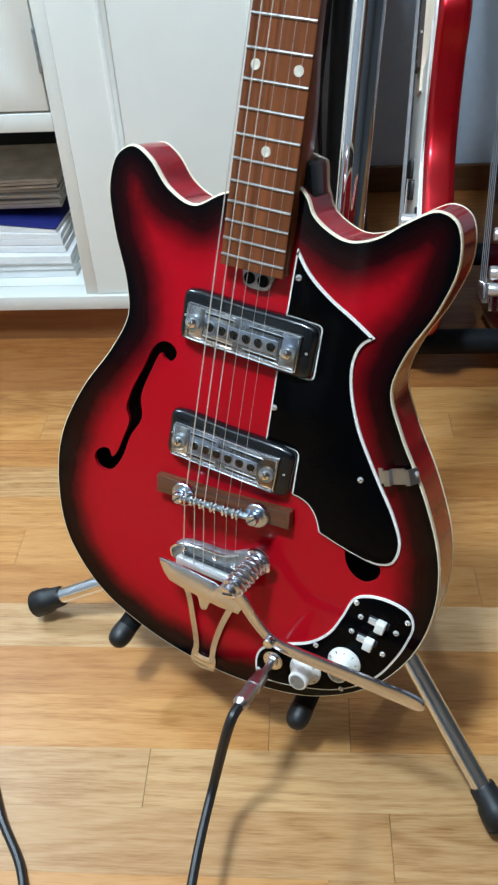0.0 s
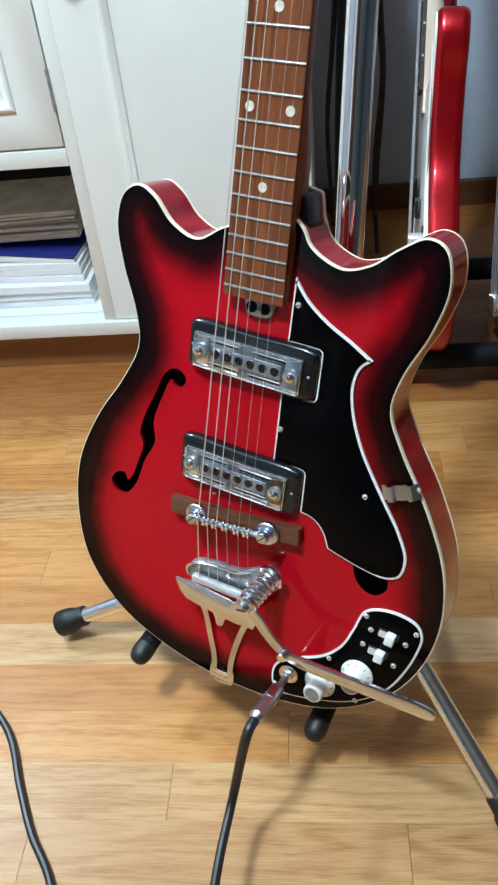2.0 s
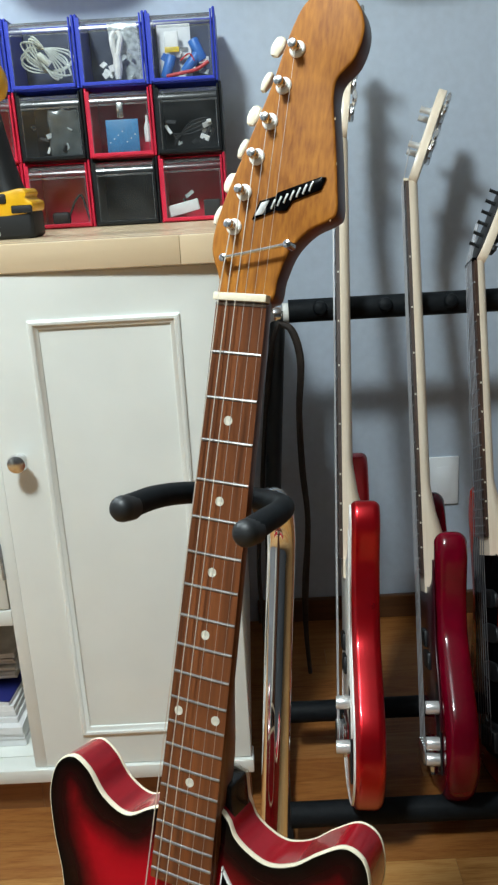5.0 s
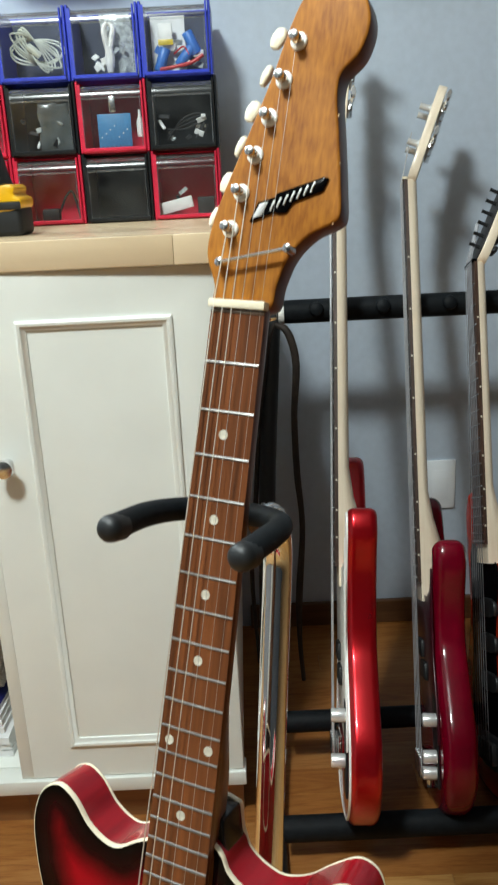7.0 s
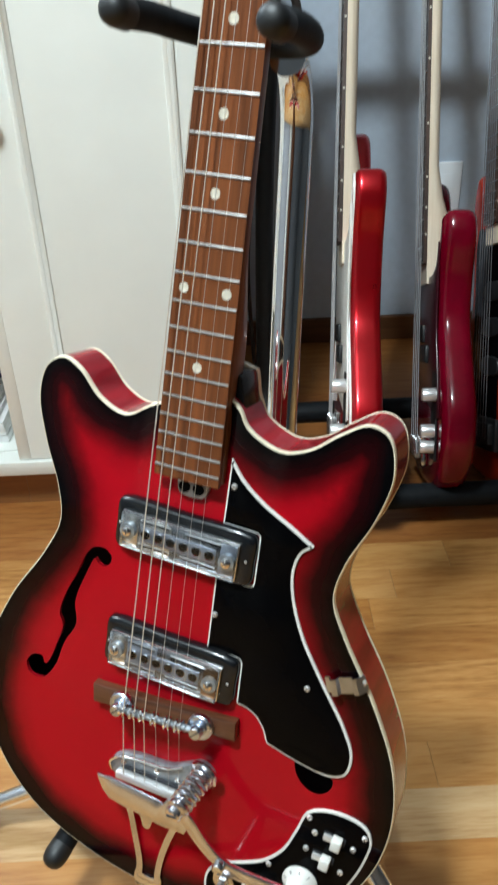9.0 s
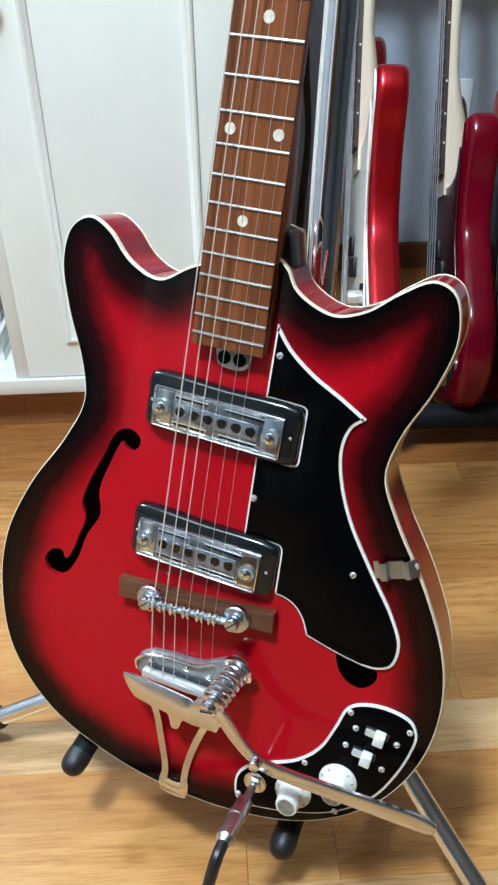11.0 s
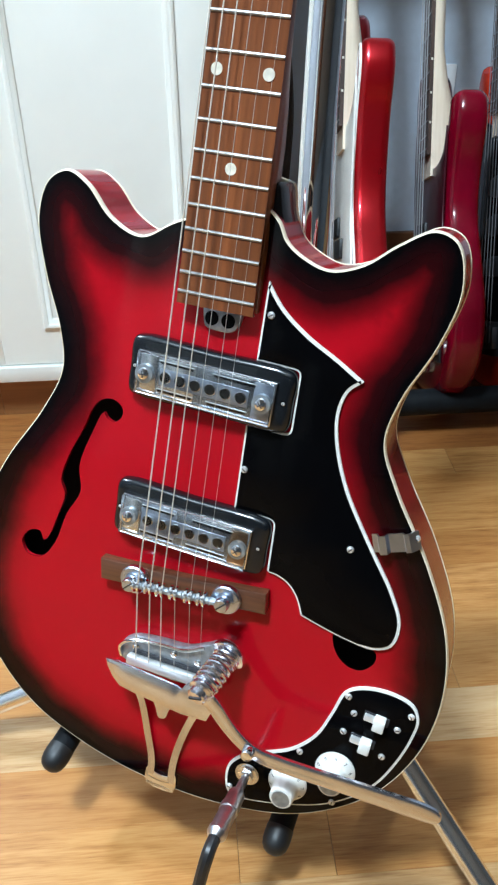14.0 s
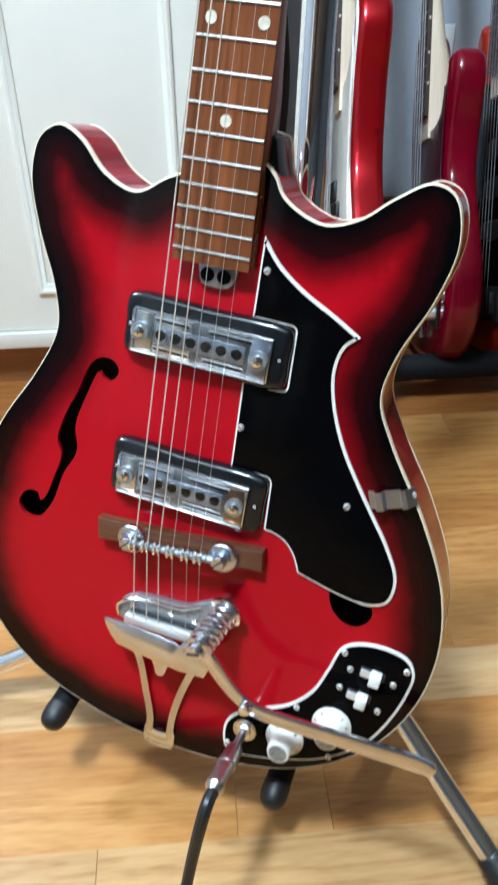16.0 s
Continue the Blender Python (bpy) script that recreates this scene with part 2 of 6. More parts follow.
M_CLEAR, cn, cl, cb = mat("clear_plastic_window", 0.08)
see = cn.new("ShaderNodeBsdfTransparent")
see.inputs[0].default_value = (0.95, 0.97, 0.98, 1)
shine = cn.new("ShaderNodeBsdfGlossy")
shine.inputs["Roughness"].default_value = 0.20
both = cn.new("ShaderNodeMixShader")
fres = cn.new("ShaderNodeFresnel")
more = cn.new("ShaderNodeMath")
more.inputs[1].default_value = 0.03
cl.new(fres.outputs[0], more.inputs[0])
cl.new(more.outputs[0], both.inputs[0])
cl.new(see.outputs[0], both.inputs[1])
cl.new(shine.outputs[0], both.inputs[2])
cl.new(both.outputs[0], cn["Material Output"].inputs[0])


# ---- building helpers ----
def mesh(name, bm, material, parent=None, label="", smooth=True):
    me = bpy.data.meshes.new(name)
    bm.normal_update()
    bm.to_mesh(me)
    bm.free()
    if smooth:
        for f in me.polygons:
            f.use_smooth = True
        me.set_sharp_from_angle(angle=radians(35))
    me.materials.append(material)
    ob = new(name, me)
    ob.parent = parent
    if label:
        ob["label"] = label
    return ob


def part(name, bm, material, parent, label="", smooth=True):
    return mesh(name, bm, material, parent, label, smooth)


def thing(name, label, category, m=None, group=""):
    ob = tagged(new(name), label, category, group)
    if m is not None:
        ob.matrix_world = m
    return ob


def box(x0, x1, y0, y1, z0, z1, bevel=0.0, seg=2, bm=None):
    bm2 = bmesh.new()
    bmesh.ops.create_cube(bm2, size=1.0)
    for v in bm2.verts:
        v.co = Vector(((x0 + x1) / 2 + v.co.x * (x1 - x0), (y0 + y1) / 2 + v.co.y * (y1 - y0), (z0 + z1) / 2 + v.co.z * (z1 - z0)))
    if bevel:
        bmesh.ops.bevel(bm2, geom=bm2.edges[:], offset=bevel, segments=seg, affect="EDGES", profile=0.5)
    return join(bm, bm2)


def join(bm, other, m=None):
    if m is not None:
        other.transform(m)
    if bm is None:
        return other
    me = bpy.data.meshes.new("join")
    other.to_mesh(me)
    other.free()
    bm.from_mesh(me)
    bpy.data.meshes.remove(me)
    return bm


def lathe(profile, seg=20, bm=None, m=None):
    """Turned shape about z from (radius, height) pairs."""
    b = bmesh.new()
    rings = []
    for r, z in profile:
        if r < 1e-6:
            rings.append([b.verts.new((0, 0, z))])
        else:
            rings.append([b.verts.new((r * math.cos(2 * math.pi * i / seg), r * math.sin(2 * math.pi * i / seg), z)) for i in range(seg)])
    for a, c in zip(rings, rings[1:]):
        for i in range(seg):
            j = (i + 1) % seg
            if len(a) == 1 and len(c) == 1:
                continue
            if len(a) == 1:
                b.faces.new((a[0], c[i], c[j]))
            elif len(c) == 1:
                b.faces.new((a[i], a[j], c[0]))
            else:
                b.faces.new((a[i], a[j], c[j], c[i]))
    for ring, flip in ((rings[0], True), (rings[-1], False)):
        if len(ring) > 1:
            b.faces.new(ring[::-1] if flip else ring)
    bmesh.ops.recalc_face_normals(b, faces=b.faces[:])
    return join(bm, b, m)


def spline(points, closed=True, per=8):
    """Smooth curve through points (tuples of any length): Catmull-Rom, centripetal-like tension."""
    pts = [np.array(p, float) for p in points]
    n = len(pts)
    out = []
    for i in range(n if closed else n - 1):
        if closed:
            p0, p1, p2, p3 = (pts[(i + k) % n] for k in (-1, 0, 1, 2))
        else:
            p1, p2 = pts[i], pts[i + 1]
            p0 = pts[i - 1] if i else 2 * p1 - p2
            p3 = pts[i + 2] if i + 2 < n else 2 * p2 - p1
        d1, d2, d3 = (max(1e-9, np.linalg.norm(b - a)) ** 0.5 for a, b in ((p0, p1), (p1, p2), (p2, p3)))
        m1 = (p2 - p1) + d2 * ((p1 - p0) / d1 - (p2 - p0) / (d1 + d2))
        m2 = (p2 - p1) + d2 * ((p3 - p2) / d3 - (p3 - p1) / (d2 + d3))
        for k in range(per):
            t = k / per
            a, c = 2 * (p1 - p2) + m1 + m2, -3 * (p1 - p2) - 2 * m1 - m2
            out.append(tuple(a * t**3 + c * t**2 + m1 * t + p1))
    if not closed:
        out.append(tuple(pts[-1]))
    return out


def tube(points, radius, seg=10, per=6, bm=None, caps=True):
    """Round tube along a smooth curve; radius may be a list with one value for each given point."""
    rs = radius if isinstance(radius, (list, tuple)) else [radius] * len(points)
    path = spline([(*p, r) for p, r in zip(points, rs)], False, per)
    return sweep(path, lambda r: [(r * math.cos(2 * math.pi * k / seg), r * math.sin(2 * math.pi * k / seg)) for k in range(seg)], bm, caps)


def sweep(path, section, bm=None, caps=True, up=(0, 0, 1)):
    """Carry a cross-section along a path of (x, y, z, size)."""
    b = bmesh.new()
    co = [Vector(p[:3]) for p in path]
    rings = []
    side = None
    for i, p in enumerate(path):
        d = (co[min(i + 1, len(co) - 1)] - co[max(i - 1, 0)]).normalized()
        if side is None:
            ref = Vector(up) if abs(d.dot(Vector(up))) < 0.9 else Vector((1, 0, 0))
            side = d.cross(ref).normalized()
        side = (side - d * side.dot(d)).normalized()
        top = side.cross(d)
        rings.append([b.verts.new(co[i] + side * x + top * y) for x, y in section(p[3])])
    n = len(rings[0])
    for a, c in zip(rings, rings[1:]):
        for k in range(n):
            b.faces.new((a[k], a[(k + 1) % n], c[(k + 1) % n], c[k]))
    if caps:
        b.faces.new(rings[0][::-1])
        b.faces.new(rings[-1])
    bmesh.ops.recalc_face_normals(b, faces=b.faces[:])
    return join(bm, b)


def slab(outline, z0, z1, bevel=0.0, seg=2, holes=(), bm=None):
    """Flat plate from a closed outline of (x, y), between two heights, with rounded top and bottom rims."""
    from mathutils.geometry import delaunay_2d_cdt
    b = bmesh.new()
    loops = [outline, *holes]
    steps = [(0.0, z0)]
    if bevel:
        steps = [(bevel * (1 - math.sin(a)), z0 + bevel * (1 - math.cos(a))) for a in (math.pi / 2 * k / seg for k in range(seg + 1))]
        steps += [(bevel * (1 - math.cos(a)), z1 - bevel * (1 - math.sin(a))) for a in (math.pi / 2 * k / seg for k in range(seg + 1))]
    else:
        steps = [(0.0, z0), (0.0, z1)]
    caps = {0: [], 1: []}
    for li, lp in enumerate(loops):
        p = np.array(lp, float)
        area = 0.5 * np.sum(p[:, 0] * np.roll(p[:, 1], -1) - p[:, 1] * np.roll(p[:, 0], -1))
        if (area < 0) == (li == 0):
            p = p[::-1]
        t = np.roll(p, -1, 0) - np.roll(p, 1, 0)
        nrm = np.stack([t[:, 1], -t[:, 0]], 1) / (np.linalg.norm(t, axis=1)[:, None] + 1e-9)
        rings = [[b.verts.new((*(p[i] - nrm[i] * ins), z)) for i in range(len(p))] for ins, z in steps]
        for a, c in zip(rings, rings[1:]):
            for i in range(len(p)):
                j = (i + 1) % len(p)
                b.faces.new((a[i], a[j], c[j], c[i]))
        caps[0].append(rings[0])
        caps[1].append(rings[-1])
    for side, rings in caps.items():
        vs = [v for r in rings for v in r]
        edges, k = [], 0
        for r in rings:
            edges += [(k + i, k + (i + 1) % len(r)) for i in range(len(r))]
            k += len(r)
        co, _, faces, ov, _, _ = delaunay_2d_cdt([Vector(v.co[:2]) for v in vs], edges, [], 2 if holes else 1, 1e-7)
        back = [o[0] if o else None for o in ov]
        for f in faces:
            for i in f:
                if back[i] is None:
                    back[i] = len(vs)
                    vs.append(b.verts.new((co[i].x, co[i].y, vs[0].co.z)))
            idx = [back[i] for i in f]
            if holes:
                c = sum((vs[i].co for i in idx), Vector()) / len(idx)
                if any(inside(h, c.x, c.y) for h in holes) or not inside(outline, c.x, c.y):
                    continue
            try:
                b.faces.new([vs[i] for i in (idx if side else idx[::-1])])
            except ValueError:
                pass
    return join(bm, b)


def inside(poly, x, y):
    p = np.asarray(poly, float)
    x0, y0 = p[:, 0], p[:, 1]
    x1, y1 = np.roll(x0, -1), np.roll(y0, -1)
    cross = (y0 > y) != (y1 > y)
    return bool(np.sum(cross & (x < (x1 - x0) * (y - y0) / np.where(y1 == y0, 1e-12, y1 - y0) + x0)) % 2)


def rim_distance(poly, pts):
    """The way from each point to the nearest side of a closed outline."""
    a = np.asarray(poly, float)
    d = np.roll(a, -1, 0) - a
    out = np.full(len(pts), 9.0)
    for p0, e in zip(a, d):
        t = np.clip(((pts - p0) @ e) / max(1e-12, e @ e), 0, 1)
        out = np.minimum(out, np.linalg.norm(pts - p0 - t[:, None] * e, axis=1))
    return out


def inset(poly, by):
    """A closed outline moved inwards."""
    p = np.asarray(poly, float)
    area = 0.5 * np.sum(p[:, 0] * np.roll(p[:, 1], -1) - p[:, 1] * np.roll(p[:, 0], -1))
    t = np.roll(p, -1, 0) - np.roll(p, 1, 0)
    nrm = np.stack([t[:, 1], -t[:, 0]], 1) / (np.linalg.norm(t, axis=1)[:, None] + 1e-9)
    return [tuple(q) for q in p - nrm * by * (1 if area > 0 else -1)]

# ---- room ----
CAB_Y = 1.131
WALL_Y = 1.730
WEST = -2.6


def structure(name, bm, material, label, category):
    return tagged(mesh(name, bm, material, None, "", False), label, category, "", "structure")


structure("floor", box(WEST, 4.5, -4.5, WALL_Y + 0.1, -0.06, -0.006), M_JOINT, "dark joints under the oak strip floor", "floor")
structure("wall_north", box(WEST, 4.5, WALL_Y, WALL_Y + 0.1, 0, 2.45), M_WALL, "grey-blue painted wall behind the guitars", "wall")
# walls out of view, kept dark so that they return little light
structure("wall_south", box(WEST, 4.5, -4.6, -4.5, 0, 2.45), M_FARWALL, "plain unseen wall, coloured dark to limit bounced light", "wall")
structure("wall_west", box(WEST - 0.1, WEST, -4.6, WALL_Y + 0.1, 0, 2.45), M_SIDEWALL, "plain unseen wall, coloured dark to limit bounced light", "wall")
structure("wall_east", box(4.5, 4.6, -4.6, WALL_Y + 0.1, 0, 2.45), M_FARWALL, "plain unseen wall, coloured dark to limit bounced light", "wall")
structure("ceiling", box(WEST - 0.1, 4.6, -4.6, WALL_Y + 0.1, 2.45, 2.55), M_CEIL, "plain unseen ceiling, coloured grey to limit bounced light", "ceiling")
# pale door added unseen behind the camera, for the patch reflected in the lacquer
door = structure("door_1", box(WEST + 0.001, WEST + 0.040, -2.36, -1.52, 0.006, 2.03, 0.003), M_PAINT, "unseen white door added in the side wall for its reflection", "door")
for z0, z1 in ((0.20, 0.92), (1.06, 1.86)):
    part("panel", box(WEST + 0.041, WEST + 0.052, -2.22, -1.66, z0, z1, 0.006), M_PAINT, door)
for a in ((-2.44, -2.365, 0.0, 2.10), (-1.515, -1.44, 0.0, 2.10), (-2.364, -1.516, 2.035, 2.10)):
    part("door_frame", box(WEST + 0.001, WEST + 0.055, *a, 0.004), M_PAINT, door, "white frame of the added door")

structure("baseboard", box(0.02, 4.5, WALL_Y - 0.014, WALL_Y - 0.001, 0, 0.056, 0.003), M_BASE, "brown stained wooden baseboard", "baseboard")

# ---- the sunburst guitar; its own axes: x across the strings, y up the neck, z out of the face ----
BODY_Z, BODY_DEEP = -0.012, 0.040
SCALE = 0.635
OUTLINE = spline([(-0.034, -0.395), (-0.058, -0.408), (-0.080, -0.400), (-0.098, -0.382), (-0.113, -0.3755), (-0.127, -0.384), (-0.1328, -0.408), (-0.1255, -0.442), (-0.112, -0.479), (-0.1085, -0.506), (-0.122, -0.538), (-0.151, -0.585), (-0.171, -0.636), (-0.1735, -0.687), (-0.160, -0.741), (-0.120, -0.786), (-0.062, -0.811), (0.000, -0.8205), (0.060, -0.8165), (0.112, -0.800), (0.156, -0.765), (0.181, -0.720), (0.189, -0.672), (0.182, -0.625), (0.160, -0.578), (0.131, -0.533), (0.118, -0.505), (0.122, -0.477), (0.137, -0.440), (0.1437, -0.406), (0.136, -0.381), (0.122, -0.376), (0.103, -0.387), (0.085, -0.4015), (0.066, -0.4080), (0.050, -0.4040), (0.0375, -0.396), (0.0305, -0.385), (0.0200, -0.3785)], per=6)
F_HOLE = spline([(-0.0600, -0.5240), (-0.0603, -0.5300), (-0.0654, -0.5350), (-0.0715, -0.5330), (-0.0740, -0.5298), (-0.0815, -0.5462), (-0.0898, -0.5735), (-0.0874, -0.5927), (-0.0975, -0.6136), (-0.1053, -0.6392), (-0.1165, -0.6545), (-0.1288, -0.6549), (-0.1337, -0.6454), (-0.1274, -0.6354), (-0.1187, -0.6337), (-0.1150, -0.6400), (-0.1105, -0.6340), (-0.1052, -0.6181), (-0.1000, -0.5984), (-0.1039, -0.5883), (-0.0985, -0.5671), (-0.0888, -0.5453), (-0.0820, -0.5275), (-0.0752, -0.5205), (-0.0669, -0.5190)], per=4)
F_HOLE_LOW = spline([(0.1100, -0.6440), (0.1164, -0.6445), (0.1248, -0.6450), (0.1347, -0.6462), (0.1403, -0.6500), (0.1398, -0.6582), (0.1320, -0.6658), (0.1235, -0.6656), (0.1160, -0.6606), (0.1112, -0.6530)], per=4)


def fret_at(n):
    return SCALE * (1 - 2 ** (-n / 12))


def face_plate(outline, holes, z, cell, material, parent):
    """The guitar's top: a fine sheet with holes, in which each corner knows its way to the rim."""
    from mathutils.geometry import delaunay_2d_cdt
    rim = inset(outline, 0.0008)
    pts, edges = [], []
    for lp in (rim, *holes):
        k = len(pts)
        pts += [Vector(p) for p in lp]
        edges += [(k + i, k + (i + 1) % len(lp)) for i in range(len(lp))]
    xs, ys = [p[0] for p in rim], [p[1] for p in rim]
    x = min(xs)
    while x < max(xs):
        y = min(ys)
        while y < max(ys):
            if inside(rim, x, y) and not any(inside(h, x, y) for h in holes):
                pts.append(Vector((x + 0.0003 * math.sin(y * 900), y)))
            y += cell
        x += cell
    co, _, faces, _, _, _ = delaunay_2d_cdt(pts, edges, [], 1, 1e-6)
    faces = [f for f in faces if not any(inside(h, *(sum((co[i] for i in f), Vector((0, 0))) / len(f))) for h in holes)]
    me = bpy.data.meshes.new("top")
    me.from_pydata([(c.x, c.y, z) for c in co], [], [tuple(f) for f in faces])
    at = me.attributes.new("edge", "FLOAT", "POINT")
    at.data.foreach_set("value", rim_distance(outline, np.array([tuple(c) for c in co])).astype(np.float32))
    me.materials.append(material)
    me.update()
    if me.polygons[0].normal.z < 0:
        me.flip_normals()
    ob = new("top", me)
    ob.parent = parent
    return ob


def ring(outline, width, z0, z1):
    """A band along an outline, with its width inwards."""
    b = bmesh.new()
    inner = inset(outline, width)
    n = len(outline)
    loops = [[b.verts.new((*p, z)) for p in lp] for lp, z in ((outline, z0), (inset(outline, -0.0004), (z0 + z1) / 2), (inset(outline, 0.0004), z1), (inner, z1 + 0.0002), (inner, z0))]
    for a, c in zip(loops, loops[1:] + loops[:1]):
        for i in range(n):
            b.faces.new((a[i], a[(i + 1) % n], c[(i + 1) % n], c[i]))
    bmesh.ops.recalc_face_normals(b, faces=b.faces[:])
    return b


def hull(outline, z0, z1, wall=0.004):
    """The ribs and back of a hollow body."""
    b = bmesh.new()
    n = len(outline)
    inner = inset(outline, wall)
    loops = [[b.verts.new((*p, z)) for p in lp] for lp, z in ((outline, z1), (outline, z0 * 0.5 + z1 * 0.5), (outline, z0), (inner, z0 + 0.001), (inner, z1))]
    for a, c in ((0, 1), (1, 2), (3, 4), (4, 0)):
        for i in range(n):
            b.faces.new((loops[a][i], loops[a][(i + 1) % n], loops[c][(i + 1) % n], loops[c][i]))
    bmesh.ops.recalc_face_normals(b, faces=b.faces[:])
    return b


def screw(parent, x, y, z, r=0.0022, name="screw"):
    bm = lathe([(r, 0), (r, r * 0.25), (r * 0.75, r * 0.6), (0, r * 0.7)], 12)
    ob = part(name, bm, M_WHITEM, parent)
    ob.location = (x, y, z)
    part("slot", box(-r * 0.6, r * 0.6, -r * 0.12, r * 0.12, r * 0.55, r * 0.75), M_DARK, ob, smooth=False).rotation_euler = (0, 0, x * 90 + y * 70)
    return ob


guitar = thing("electric_guitar", "red and black sunburst hollow-body guitar resting on a chrome stand", "guitar", pose(0.0333, 0.6318, 0.8839, 73.619, 2.742, -25.164))
body = part("body", hull(OUTLINE, BODY_Z - BODY_DEEP, BODY_Z - 0.0030), M_SIDE, guitar, "glossy wine-red sides")
face_plate(OUTLINE, (F_HOLE, F_HOLE_LOW), BODY_Z, 0.006, M_BURST, body)["label"] = "red top fading to black at the rim"
part("back", slab(inset(OUTLINE, 0.003), BODY_Z - BODY_DEEP - 0.003, BODY_Z - BODY_DEEP), M_SIDE, body)
part("lining", slab(inset(OUTLINE, 0.0065), BODY_Z - BODY_DEEP + 0.001, BODY_Z - BODY_DEEP + 0.002), M_DARK, body)
part("binding", ring(OUTLINE, 0.0010, BODY_Z - 0.0044, BODY_Z - 0.0001), M_CREAM, body, "cream plastic binding")
part("binding", ring(OUTLINE, 0.0034, BODY_Z - BODY_DEEP - 0.0030, BODY_Z - BODY_DEEP), M_CREAM, body, "cream plastic binding")
part("f_hole_rim", ring(inset(F_HOLE, -0.0008), 0.0008, BODY_Z - 0.003, BODY_Z - 0.0007), M_SIDE, body)
HEEL = [(-0.030, -0.45), (0.030, -0.45), (0.0345, -0.3935), (0.0297, -0.3815), (0.0263, -0.3665), (0.0245, -0.3640), (-0.024, -0.3640), (-0.0285, -0.390)]
M_BLACKL = simple("black_lacquer", (0.006, 0.004, 0.0045), 0.25, coat=0.35)
heel = part("neck_block", slab(HEEL, -0.052, -0.0200, 0.002), M_BLACKL, body, "glossy black neck block")
part("binding", ring(spline(HEEL, per=4), 0.003, -0.0555, -0.0510), M_CREAM, body)

# neck, fretboard, frets
def half_width(v):
    return 0.0203 + (0.0252 - 0.0203) * min(1, max(0, -v / 0.436))


neck_bm = bmesh.new()
rings = []
for v in (-0.4405, -0.42, -0.39, -0.375, -0.36, -0.345, -0.33, -0.315, -0.30, -0.28, -0.20, -0.10, -0.02, 0.004):
    hw, swell = half_width(v), min(1, max(0, (-0.270 - v) / 0.080))
    deep = 0.021 + 0.026 * swell * swell * (3 - 2 * swell) - 0.002 * (v + 0.45)
    prof = [(-hw, -0.0055), (-hw, -0.009), (-hw * 0.86, -0.006 - deep * 0.6), (-hw * 0.45, -0.006 - deep * 0.93), (0, -0.006 - deep), (hw * 0.45, -0.006 - deep * 0.93), (hw * 0.86, -0.006 - deep * 0.6), (hw, -0.009), (hw, -0.0055)]
    rings.append([neck_bm.verts.new((x + 0.0004, v, z)) for x, z in prof])
for a, c in zip(rings, rings[1:]):
    for i in range(len(a)):
        j = (i + 1) % len(a)
        neck_bm.faces.new((a[i], a[j], c[j], c[i]))
neck_bm.faces.new(rings[0])
neck_bm.faces.new(rings[-1][::-1])
bmesh.ops.recalc_face_normals(neck_bm, faces=neck_bm.faces[:])
neck = part("neck", neck_bm, M_NECKBACK, guitar, "wooden neck, coloured dark for its shaded side")
part("neck_heel", slab([(-0.0230, -0.4410), (0.0262, -0.4410), (0.0260, -0.4000), (0.0252, -0.3880), (0.0226, -0.3760), (-0.0210, -0.3760), (-0.0230, -0.3900)], -0.0350, -0.0060, 0.0014), M_NECKBACK, neck, "wooden heel, coloured dark brown for its shaded side")
board = bmesh.new()
rows = []
for k in range(25):
    v = -0.4425 + (0.4425 + 0.0012) * k / 24
    hw = half_width(v)
    rows.append([board.verts.new((hw * q + 0.0004, v, -0.0055 if abs(q) > 1.0 else -0.0009 - 0.0006 * q * q)) for q in (-1.0001, -1, -0.6, 0, 0.6, 1, 1.0001)])
for a, c in zip(rows, rows[1:]):
    for i in range(6):
        board.faces.new((a[i], a[i + 1], c[i + 1], c[i]))
board.faces.new(rows[0][::-1])
board.faces.new(rows[-1])
bmesh.ops.recalc_face_normals(board, faces=board.faces[:])
fretboard = part("fretboard", board, M_FRETB, neck, "worn rosewood fretboard")
for n in range(21):
    v, hw = -fret_at(n), half_width(-fret_at(n)) - 0.0002
    fb = sweep([(x, v, -0.0009 - 0.0006 * (x / hw) ** 2, 0.00118) for x in (-hw, -hw * 0.5, 0, hw * 0.5, hw)], lambda r: [(r * 1.0 * math.cos(a), r * 0.85 * math.sin(a)) for a in (k * math.pi / 4 for k in range(8))])
    part("fret", fb, M_FRETW, neck).location = (0.0004, 0, 0)
for n in (3, 5, 7, 9, 12, 15):
    v = -(fret_at(n) + fret_at(n - 1)) / 2
    for u in ((-0.0156, 0.0156) if n == 12 else (0.0,)):
        part("inlay_dot", lathe([(0.0035, -0.001), (0.0035, 0.00025), (0, 0.0003)], 20), M_PEARL, neck).location = (u + 0.0004, v, -0.0009)
part("nut", box(-0.0208, 0.0216, 0.0022, 0.0078, -0.006, 0.0030, 0.0006), M_CREAM, neck, "cream bone nut")
truss = part("truss_rod_cover", slab(spline([(-0.0080, -0.436), (-0.0085, -0.450), (-0.0065, -0.4553), (0.0014, -0.4569), (0.0115, -0.4560), (0.0155, -0.4515), (0.0160, -0.436)], per=4), -0.0125, -0.0075, 0.0016), M_PICKBAR, neck)
for u in (-0.0025, 0.0085):
    part("hole", lathe([(0.0046, -0.002), (0.0046, 0.0003), (0, 0.0003)], 16), M_BLACKP, truss).location = (u, -0.4492, -0.0075)

